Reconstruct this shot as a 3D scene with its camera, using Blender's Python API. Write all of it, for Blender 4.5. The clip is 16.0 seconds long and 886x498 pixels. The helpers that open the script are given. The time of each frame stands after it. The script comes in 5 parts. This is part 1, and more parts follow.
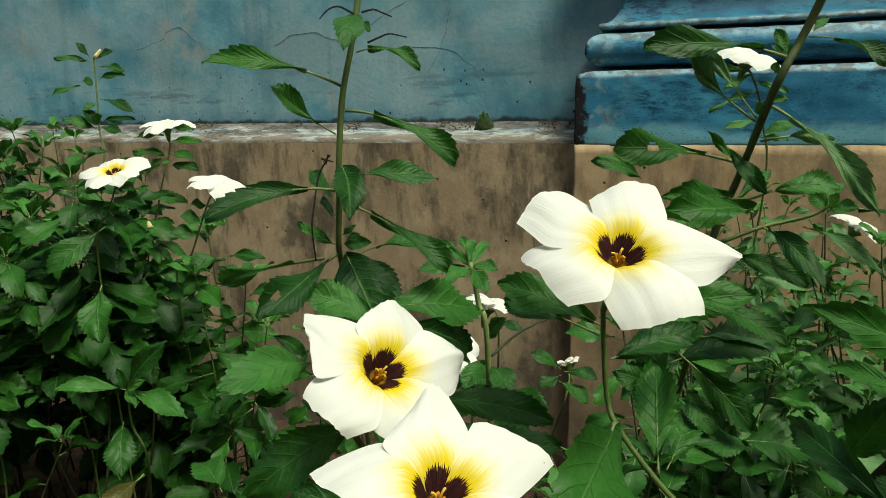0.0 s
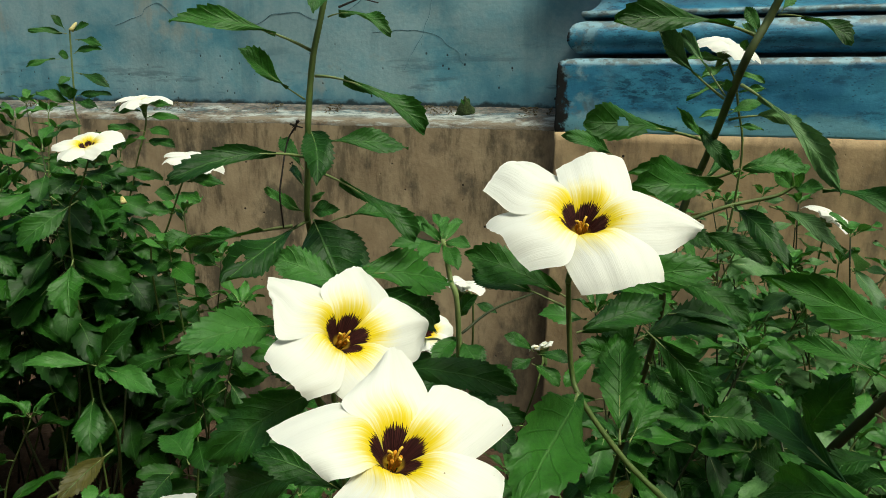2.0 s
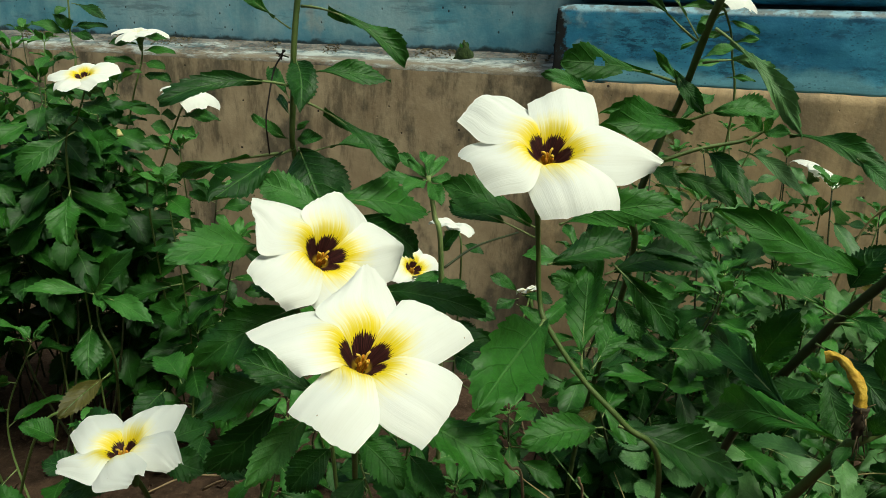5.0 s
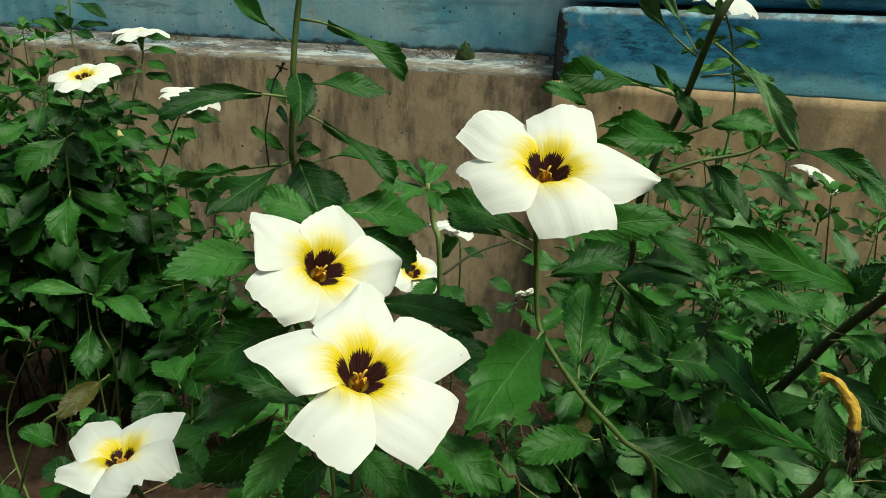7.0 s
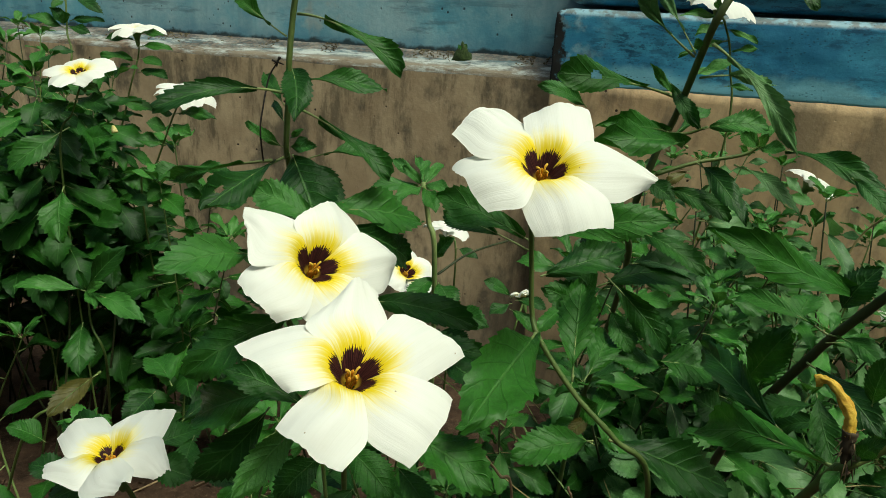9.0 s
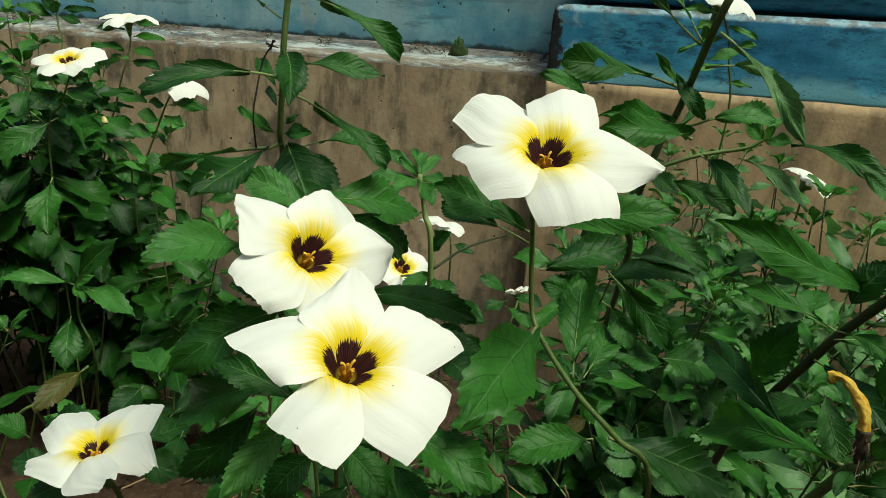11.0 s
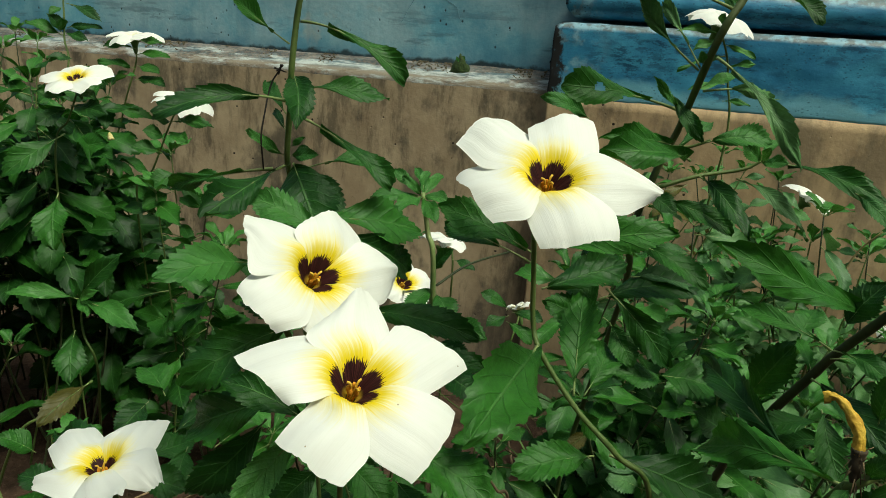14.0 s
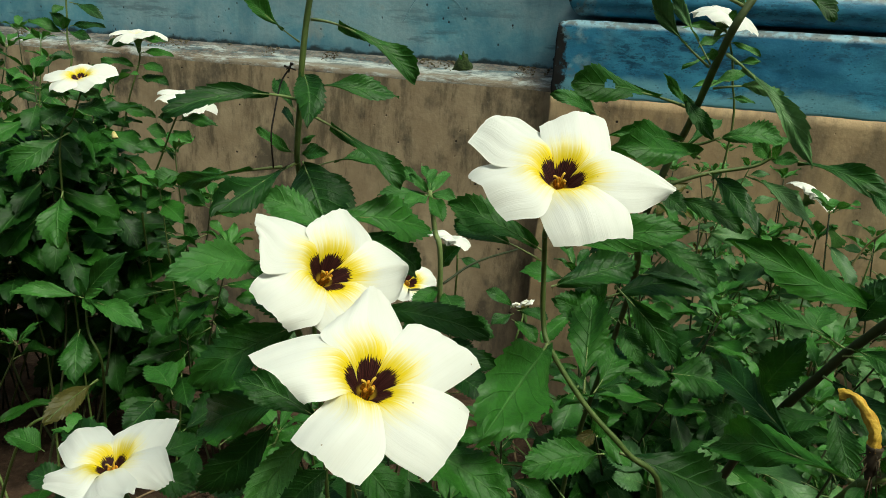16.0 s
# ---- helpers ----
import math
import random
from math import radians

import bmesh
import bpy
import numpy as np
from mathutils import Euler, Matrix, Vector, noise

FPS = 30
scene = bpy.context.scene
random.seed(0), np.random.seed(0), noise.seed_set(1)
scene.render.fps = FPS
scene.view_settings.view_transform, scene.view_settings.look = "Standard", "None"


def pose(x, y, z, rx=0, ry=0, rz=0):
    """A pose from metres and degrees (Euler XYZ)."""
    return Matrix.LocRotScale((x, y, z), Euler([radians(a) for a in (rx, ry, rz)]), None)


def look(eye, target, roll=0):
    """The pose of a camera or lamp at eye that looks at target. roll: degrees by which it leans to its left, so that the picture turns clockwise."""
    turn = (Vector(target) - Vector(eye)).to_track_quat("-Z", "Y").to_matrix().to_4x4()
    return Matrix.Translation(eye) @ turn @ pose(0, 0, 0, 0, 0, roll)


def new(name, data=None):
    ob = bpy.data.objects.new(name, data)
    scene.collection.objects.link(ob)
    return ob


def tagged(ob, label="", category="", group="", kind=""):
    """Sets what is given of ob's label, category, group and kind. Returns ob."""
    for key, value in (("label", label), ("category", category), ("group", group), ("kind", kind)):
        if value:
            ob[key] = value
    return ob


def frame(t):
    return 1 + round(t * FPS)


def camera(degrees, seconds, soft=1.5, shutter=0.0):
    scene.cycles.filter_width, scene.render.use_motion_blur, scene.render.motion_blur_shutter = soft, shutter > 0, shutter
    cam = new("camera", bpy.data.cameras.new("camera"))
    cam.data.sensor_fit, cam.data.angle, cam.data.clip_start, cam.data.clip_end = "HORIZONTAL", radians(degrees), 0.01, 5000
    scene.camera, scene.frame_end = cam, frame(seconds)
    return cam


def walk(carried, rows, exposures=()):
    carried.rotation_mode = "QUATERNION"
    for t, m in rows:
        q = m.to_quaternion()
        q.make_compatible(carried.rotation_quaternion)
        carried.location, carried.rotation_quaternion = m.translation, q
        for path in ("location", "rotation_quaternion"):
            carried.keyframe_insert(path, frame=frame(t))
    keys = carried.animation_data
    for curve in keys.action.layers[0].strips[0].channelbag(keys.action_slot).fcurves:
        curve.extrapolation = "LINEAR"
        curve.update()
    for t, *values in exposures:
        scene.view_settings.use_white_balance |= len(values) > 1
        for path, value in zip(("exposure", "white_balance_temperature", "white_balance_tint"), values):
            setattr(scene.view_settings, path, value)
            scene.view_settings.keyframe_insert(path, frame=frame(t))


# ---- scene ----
# seconds, stops, kelvin and tint of the picture
EXPOSURES = [(0.0, 0.58, 6750, -7), (2.0, 0.59, 6750, -7), (4.2, 0.51, 6600, -11), (16.0, 0.53, 6600, -10)]
cam = camera(66.6, 16.0, 0.8)
# seconds, x, y, z, and the three turns in degrees
ROWS = [
    (0.0, 0.00090, 0.00217, 0.51909, 77.997, 0.929, -0.197),
    (0.5, 0.00040, 0.00103, 0.51905, 77.894, 0.936, -0.207),
    (1.0, 0.00181, 0.00075, 0.51905, 78.006, 0.909, -0.524),
    (1.5, 0.00208, 0.00150, 0.51542, 77.696, 0.191, -0.880),
    (2.0, 0.00583, 0.00043, 0.51211, 77.115, -0.573, -1.432),
    (2.5, 0.01155, -0.00148, 0.50747, 75.334, -0.917, -1.555),
    (3.0, 0.01243, -0.00650, 0.50836, 75.349, -1.511, -1.963),
    (3.5, 0.01227, -0.00907, 0.50895, 75.166, -1.439, -1.648),
    (4.0, 0.01327, -0.01048, 0.50805, 73.621, -1.904, -1.776),
    (4.5, 0.01370, -0.01414, 0.50769, 72.992, -2.136, -1.260),
    (7.0, 0.01435, -0.01302, 0.51451, 72.506, -2.655, -0.927),
    (7.5, 0.01395, -0.01272, 0.51408, 72.644, -3.104, -1.099),
    (8.0, 0.01451, -0.01255, 0.51335, 72.715, -3.336, -1.139),
    (8.5, 0.01405, -0.01220, 0.51303, 72.708, -3.407, -1.080),
    (9.0, 0.01452, -0.01172, 0.51272, 72.659, -3.429, -1.115),
    (11.5, 0.01292, -0.00474, 0.50762, 72.539, -4.148, -1.557),
    (12.0, 0.01300, -0.00594, 0.50830, 72.554, -3.956, -1.375),
    (12.5, 0.01284, -0.00581, 0.50872, 72.818, -3.957, -1.455),
    (13.0, 0.01229, -0.00711, 0.50999, 73.022, -3.974, -1.429),
    (13.5, 0.01183, -0.00828, 0.51115, 73.233, -3.828, -1.377),
    (14.0, 0.01185, -0.00913, 0.51154, 73.662, -4.171, -1.435),
    (14.5, 0.01154, -0.00784, 0.50989, 73.330, -4.324, -1.465),
    (15.0, 0.01089, -0.00782, 0.50952, 73.097, -4.279, -1.186),
    (15.5, 0.01033, -0.00858, 0.51037, 73.206, -4.191, -1.365),
    (16.0, 0.00841, -0.00884, 0.51127, 73.490, -4.030, -1.400),
]
walk(cam, [(t, pose(x, y, z, rx, ry, rz)) for t, x, y, z, rx, ry, rz in ROWS], EXPOSURES)

# ---- world and light ----
world = bpy.data.worlds.new("overcast_sky")
scene.world = world
world.use_nodes = True
wn = world.node_tree.nodes
sky = wn.new("ShaderNodeTexSky")
sky.sky_type, sky.sun_disc = 'NISHITA', False
sky.sun_elevation, sky.sun_rotation = radians(60), radians(140)
sky.air_density, sky.dust_density = 1.0, 6.0
world.node_tree.links.new(sky.outputs[0], wn["Background"].inputs[0])
wn["Background"].inputs[1].default_value = 0.076
sun = new("sun", bpy.data.lights.new("sun", 'SUN'))
sun.data.energy, sun.data.angle, sun.data.color = 2.05, radians(22), (1.0, 0.96, 0.88)
sun.matrix_world = look((0, 0, 0), (-0.32, 0.38, -0.87))


# ---- node helpers ----
class Nodes:
    """Short hand for one material's node tree."""

    def __init__(self, name):
        self.mat = bpy.data.materials.new(name)
        self.mat.use_nodes = True
        self.t = self.mat.node_tree
        self.bsdf = self.t.nodes["Principled BSDF"]
        self.out = self.t.nodes["Material Output"]

    def put(self, socket, v):
        if isinstance(v, bpy.types.NodeSocket):
            self.t.links.new(v, socket)
        elif v is not None:
            socket.default_value = (*v, 1) if isinstance(v, tuple) and len(v) == 3 and socket.type == 'RGBA' else v

    def node(self, kind):
        return self.t.nodes.new("ShaderNode" + kind)

    def math(self, op, a, b=0.0, c=None):
        n = self.node("Math")
        n.operation = op
        for s, v in zip(n.inputs, (a, b, c)):
            self.put(s, v)
        return n.outputs[0]

    def step(self, x, lo, hi, a=0.0, b=1.0):
        n = self.node("MapRange")
        n.interpolation_type = 'SMOOTHSTEP'
        for s, v in zip(n.inputs, (x, lo, hi, a, b)):
            self.put(s, v)
        return n.outputs[0]

    def mix(self, f, a, b, blend='MIX'):
        n = self.node("Mix")
        n.data_type, n.blend_type = 'RGBA', blend
        self.put(n.inputs[0], f), self.put(n.inputs[6], a), self.put(n.inputs[7], b)
        return n.outputs[2]

    def coord(self, which="Object"):
        return self.node("TexCoord").outputs[which]

    def scaled(self, v, s):
        n = self.node("Mapping")
        self.put(n.inputs[0], v)
        n.inputs[3].default_value = s if isinstance(s, tuple) else (s, s, s)
        return n.outputs[0]

    def noise(self, v, scale, detail=4.0, rough=0.55, warp=0.0):
        n = self.node("TexNoise")
        self.put(n.inputs["Vector"], v)
        n.inputs["Scale"].default_value, n.inputs["Detail"].default_value = scale, detail
        n.inputs["Roughness"].default_value, n.inputs["Distortion"].default_value = rough, warp
        return n.outputs[0]

    def cells(self, v, scale, feature='F1'):
        n = self.node("TexVoronoi")
        n.feature = feature
        self.put(n.inputs["Vector"], v)
        n.inputs["Scale"].default_value = scale
        return n.outputs[0]

    def bump(self, h, strength=0.3, dist=0.002, normal=None):
        n = self.node("Bump")
        n.inputs["Strength"].default_value, n.inputs["Distance"].default_value = strength, dist
        self.put(n.inputs["Height"], h), self.put(n.inputs["Normal"], normal)
        return n.outputs[0]

    def split(self, v):
        n = self.node("SeparateXYZ")
        self.put(n.inputs[0], v)
        return n.outputs

    def finish(self, colour, rough=0.6, normal=None, spec=0.4):
        self.put(self.bsdf.inputs["Base Color"], colour)
        self.put(self.bsdf.inputs["Roughness"], rough)
        self.put(self.bsdf.inputs["Normal"], normal)
        self.bsdf.inputs["Specular IOR Level"].default_value = spec
        return self.mat

    def thin(self, colour, share):
        """Lets part of the light through a thin blade."""
        tr, add = self.node("BsdfTranslucent"), self.node("MixShader")
        self.put(tr.inputs[0], colour)
        add.inputs[0].default_value = share
        self.t.links.new(self.bsdf.outputs[0], add.inputs[1])
        self.t.links.new(tr.outputs[0], add.inputs[2])
        self.t.links.new(add.outputs[0], self.out.inputs[0])


# ---- materials ----
def leaf_material(name, deep, fresh, glow, relief=0.55):
    m = Nodes(name)
    uv = m.split(m.coord("UV"))
    along = uv[0]
    across = m.math('ABSOLUTE', m.math('MULTIPLY_ADD', uv[1], 2.0, -1.0))
    rnd = m.node("ObjectInfo").outputs["Random"]
    ob = m.coord("Object")
    wander = m.math('MULTIPLY', m.math('SUBTRACT', m.noise(ob, 3.0, 1.0), 0.5), 0.07)
    bow = m.math('ADD', m.math('MULTIPLY', across, 0.17), m.math('MULTIPLY', m.math('POWER', across, 2.0), 0.03))
    c = m.math('FRACT', m.math('MULTIPLY', m.math('SUBTRACT', m.math('ADD', along, wander), bow), 7.0))
    side = m.math('ABSOLUTE', m.math('SUBTRACT', c, 0.5))
    vein = m.math('MULTIPLY', m.step(side, 0.070, 0.015), m.step(across, 0.98, 0.70))
    rib = m.step(across, 0.060, 0.018)
    net = m.cells(m.scaled(m.coord("UV"), (30.0, 15.0, 1.0)), 1.0, 'DISTANCE_TO_EDGE')
    patch = m.noise(ob, 2.6, 3.0)
    fine = m.noise(ob, 24.0, 6.0, 0.72)
    tone = m.math('MULTIPLY_ADD', patch, 0.7, m.math('MULTIPLY', rnd, 0.75))
    base = m.mix(m.step(tone, 0.25, 1.15), deep, fresh)
    base = m.mix(m.math('MULTIPLY', m.step(fine, 0.38, 0.66), 0.38), base, tuple(v * 0.6 for v in deep))
    base = m.mix(m.math('MULTIPLY', m.step(side, 0.11, 0.03), m.math('MULTIPLY', m.step(across, 0.98, 0.6), 0.34)), base, tuple(v * 1.5 for v in fresh))
    base = m.mix(m.math('MULTIPLY', vein, 0.42), base, tuple(v * 0.45 for v in deep))
    base = m.mix(m.math('MULTIPLY', rib, 0.55), base, (0.10, 0.23, 0.06))
    spots = m.step(m.cells(ob, 9.0), 0.06, 0.03)
    base = m.mix(m.math('MULTIPLY', spots, m.step(rnd, 0.84, 0.88)), base, (0.16, 0.11, 0.04))
    quilt = m.math('MULTIPLY', m.math('POWER', m.math('MULTIPLY', m.math('SUBTRACT', 0.5, m.math('ABSOLUTE', m.math('SUBTRACT', side, 0.25))), 2.0), 0.8), 0.24)
    h = m.math('SUBTRACT', m.math('ADD', quilt, m.math('MULTIPLY', m.step(net, 0.0, 0.3), 0.045)), m.math('ADD', m.math('MULTIPLY', vein, 0.40), m.math('MULTIPLY', rib, 0.5)))
    normal = m.bump(m.math('ADD', h, m.math('ADD', m.math('MULTIPLY', fine, 0.30), m.math('MULTIPLY', m.noise(ob, 9.0, 3.0), 0.9))), relief, 0.0012)
    m.finish(base, m.math('MULTIPLY_ADD', fine, 0.34, 0.30), normal, 0.32)
    m.thin(m.mix(0.5, base, glow), 0.20)
    return m.mat


TONES = {
    "mature": ((0.009, 0.044, 0.006), (0.042, 0.160, 0.018), (0.08, 0.28, 0.018)),
    "young": ((0.030, 0.120, 0.020), (0.075, 0.232, 0.038), (0.13, 0.33, 0.035)),
    "greyish": ((0.050, 0.135, 0.042), (0.125, 0.265, 0.085), (0.15, 0.33, 0.07)),
    "yellowing": ((0.065, 0.062, 0.011), (0.14, 0.12, 0.025), (0.20, 0.19, 0.03))}
LEAF, YOUNG, PALE, FADING = [leaf_material(k + "_leaf", *v) for k, v in TONES.items()]
SMALL = {big: leaf_material("small_" + k + "_leaf", *v, 0.34) for big, (k, v) in zip((LEAF, YOUNG, PALE, FADING), TONES.items())}


def petal_material():
    m = Nodes("petal")
    uv = m.split(m.coord("UV"))
    r, v = uv[0], uv[1]
    ob = m.coord("Object")
    side = m.math('ABSOLUTE', m.math('MULTIPLY_ADD', v, 2.0, -1.0))
    streak = m.noise(m.scaled(m.coord("UV"), (1.2, 26.0, 1.0)), 1.0, 3.0, 0.6)
    fine = m.noise(m.scaled(m.coord("UV"), (2.0, 85.0, 1.0)), 1.0, 3.0, 0.6)
    rr = m.math('ADD', r, m.math('MULTIPLY', m.math('SUBTRACT', streak, 0.5), 0.34))
    rr = m.math('ADD', rr, m.math('MULTIPLY', m.math('POWER', side, 2.0), 0.10))
    white = m.mix(m.math('MULTIPLY', m.step(fine, 0.42, 0.68), 0.17), (0.88, 0.878, 0.83), (0.74, 0.725, 0.64))
    white = m.mix(m.math('MULTIPLY', m.step(m.noise(ob, 60.0, 3.0), 0.5, 0.75), 0.16), white, (0.76, 0.77, 0.69))
    yellow = m.mix(m.step(rr, 0.60, 0.27, 0.0, 0.9), white, (0.90, 0.80, 0.28))
    yellow = m.mix(m.step(rr, 0.43, 0.24), yellow, (0.88, 0.67, 0.014))
    margin = m.math('MULTIPLY', m.step(side, 0.72, 0.92), m.step(r, 0.24, 0.17))
    yellow = m.mix(margin, yellow, (0.56, 0.50, 0.17))
    teeth = m.noise(m.scaled(m.coord("UV"), (0.3, 42.0, 1.0)), 1.0, 1.0)
    edge = m.math('ADD', r, m.math('MULTIPLY', m.math('SUBTRACT', teeth, 0.5), 0.13))
    edge = m.math('ADD', edge, m.math('MULTIPLY', m.math('POWER', side, 3.0), 0.16))
    dark = m.mix(m.step(fine, 0.44, 0.60), (0.016, 0.003, 0.004), (0.072, 0.018, 0.018))
    col = m.mix(m.step(edge, 0.233, 0.219), yellow, dark)
    col = m.mix(m.step(r, 0.10, 0.06), col, (0.50, 0.33, 0.03))
    specks = m.math('MULTIPLY', m.step(m.cells(ob, 330.0), 0.10, 0.06), m.step(m.noise(ob, 120.0), 0.60, 0.63))
    col = m.mix(m.math('MULTIPLY', specks, 0.8), col, (0.30, 0.20, 0.10))
    h = m.math('ADD', m.math('MULTIPLY', fine, 0.7), m.math('MULTIPLY', streak, 0.9))
    h = m.math('ADD', h, m.math('MULTIPLY', m.noise(ob, 140.0, 3.0), 0.35))
    m.finish(col, 0.6, m.bump(h, 0.20, 0.0006), 0.22)
    m.thin(col, 0.20)
    return m.mat


PETAL = petal_material()


def plain(name, a, b, scale=60.0, rough=0.6, relief=0.3, dist=0.0006, stretch=None):
    m = Nodes(name)
    ob = m.coord("Object")
    v = m.scaled(ob, stretch) if stretch else ob
    n1, n2 = m.noise(v, scale, 5.0), m.noise(ob, scale * 0.13, 3.0)
    col = m.mix(m.step(m.math('MULTIPLY_ADD', n2, 0.6, m.math('MULTIPLY', n1, 0.5)), 0.35, 0.75), a, b)
    return m.finish(col, rough, m.bump(n1, relief, dist))


STEM = plain("green_stem", (0.068, 0.115, 0.024), (0.135, 0.185, 0.050), 220.0, 0.55)
DARKSTEM = plain("dark_stem", (0.020, 0.030, 0.011), (0.055, 0.068, 0.024), 220.0, 0.6)
OLIVE = plain("olive_stem", (0.040, 0.062, 0.018), (0.090, 0.120, 0.036), 220.0, 0.6)
CRACK = plain("crack_in_paint", (0.055, 0.14, 0.18), (0.11, 0.22, 0.27), 90.0, 0.8)
WOODY = plain("woody_stem", (0.07, 0.055, 0.03), (0.17, 0.14, 0.08), 200.0, 0.8)
PETIOLE = plain("pale_petiole", (0.16, 0.24, 0.07), (0.26, 0.30, 0.12), 300.0, 0.55)
ANTHER = plain("orange_anther", (0.62, 0.22, 0.015), (0.75, 0.36, 0.03), 900.0, 0.6)
STIGMA = plain("yellow_style", (0.68, 0.36, 0.025), (0.75, 0.50, 0.07), 900.0, 0.6)
BUD = plain("pale_bud", (0.60, 0.48, 0.14), (0.74, 0.66, 0.34), 700.0, 0.6)
CALYX = plain("calyx", (0.06, 0.12, 0.03), (0.14, 0.22, 0.06), 300.0, 0.6)
WITHER = plain("withered_petals", (0.40, 0.19, 0.010), (0.76, 0.52, 0.07), 420.0, 0.7, 0.8, 0.001)
BLACKDRY = plain("blackened_calyx", (0.012, 0.009, 0.006), (0.05, 0.035, 0.018), 300.0, 0.8)
STRAW = plain("straw", (0.16, 0.13, 0.05), (0.30, 0.25, 0.11), 200.0, 0.75)
GRASS = plain("grass_blade", (0.07, 0.15, 0.03), (0.17, 0.27, 0.07), 200.0, 0.55)
DRYTWIG = plain("dry_twig", (0.13, 0.085, 0.045), (0.30, 0.21, 0.12), 150.0, 0.85)
WIRE = plain("dark_thread", (0.010, 0.008, 0.006), (0.03, 0.022, 0.018), 400.0, 0.7)
MOSS = plain("moss", (0.014, 0.030, 0.007), (0.050, 0.078, 0.020), 200.0, 0.95, 1.0, 0.002)


def wall_paint():
    m = Nodes("weathered_blue_limewash")
    ob = m.coord("Object")
    s, n, z = m.split(ob)
    big, mid = m.noise(ob, 4.2, 6.0, 0.6, 0.6), m.noise(ob, 15.0, 6.0, 0.65)
    grain, drip = m.noise(ob, 170.0, 4.0), m.noise(m.scaled(ob, (26.0, 26.0, 2.2)), 1.0, 5.0, 0.6)
    blue = m.mix(m.step(mid, 0.3, 0.7), (0.096, 0.285, 0.385), (0.178, 0.40, 0.495))
    grey = m.mix(m.step(grain, 0.3, 0.7), (0.25, 0.40, 0.455), (0.30, 0.445, 0.495))
    col = m.mix(m.step(m.math('MULTIPLY_ADD', mid, 0.45, m.math('MULTIPLY', big, 0.75)), 0.46, 0.72), blue, grey)
    bare = m.step(m.math('ADD', m.noise(ob, 8.5, 5.0, 0.6), m.math('MULTIPLY', drip, 0.18)), 0.70, 0.78)
    col = m.mix(m.math('MULTIPLY', bare, 0.6), col, (0.40, 0.42, 0.38))
    smear = m.step(m.noise(m.scaled(ob, (0.35, 1.0, 2.2)), 24.0, 6.0, 0.7), 0.55, 0.66)
    col = m.mix(m.math('MULTIPLY', m.math('MULTIPLY', smear, m.step(z, 0.62, 0.52)), 0.5), col, (0.05, 0.085, 0.10))
    col = m.mix(m.math('MULTIPLY', m.step(drip, 0.50, 0.72), 0.30), col, (0.040, 0.105, 0.145))
    low = m.step(m.math('ADD', z, m.math('MULTIPLY', mid, 0.05)), 0.555, 0.515)
    col = m.mix(m.math('MULTIPLY', low, 0.65), col, (0.075, 0.19, 0.28))
    rot = m.step(m.math('ADD', z, m.math('MULTIPLY', m.noise(ob, 50.0, 5.0), 0.022)), 0.5135, 0.507)
    col = m.mix(m.math('MULTIPLY', rot, 0.85), col, (0.016, 0.017, 0.016))
    specks = m.math('MULTIPLY', m.step(m.cells(m.scaled(ob, (1.0, 1.0, 0.75)), 95.0), m.math('MULTIPLY', m.noise(ob, 40.0, 2.0), 0.36), 0.06), m.step(m.noise(ob, 17.0, 3.0), 0.47, 0.55))
    specks = m.math('MULTIPLY', specks, m.step(z, 0.60, 0.56))
    col = m.mix(specks, col, (0.018, 0.022, 0.026))
    h = m.math('ADD', m.math('MULTIPLY', mid, 0.6), m.math('MULTIPLY', grain, 0.35))
    h = m.math('SUBTRACT', h, m.math('MULTIPLY', specks, 0.6))
    return m.finish(col, 0.8, m.bump(h, 0.45, 0.003), 0.25)


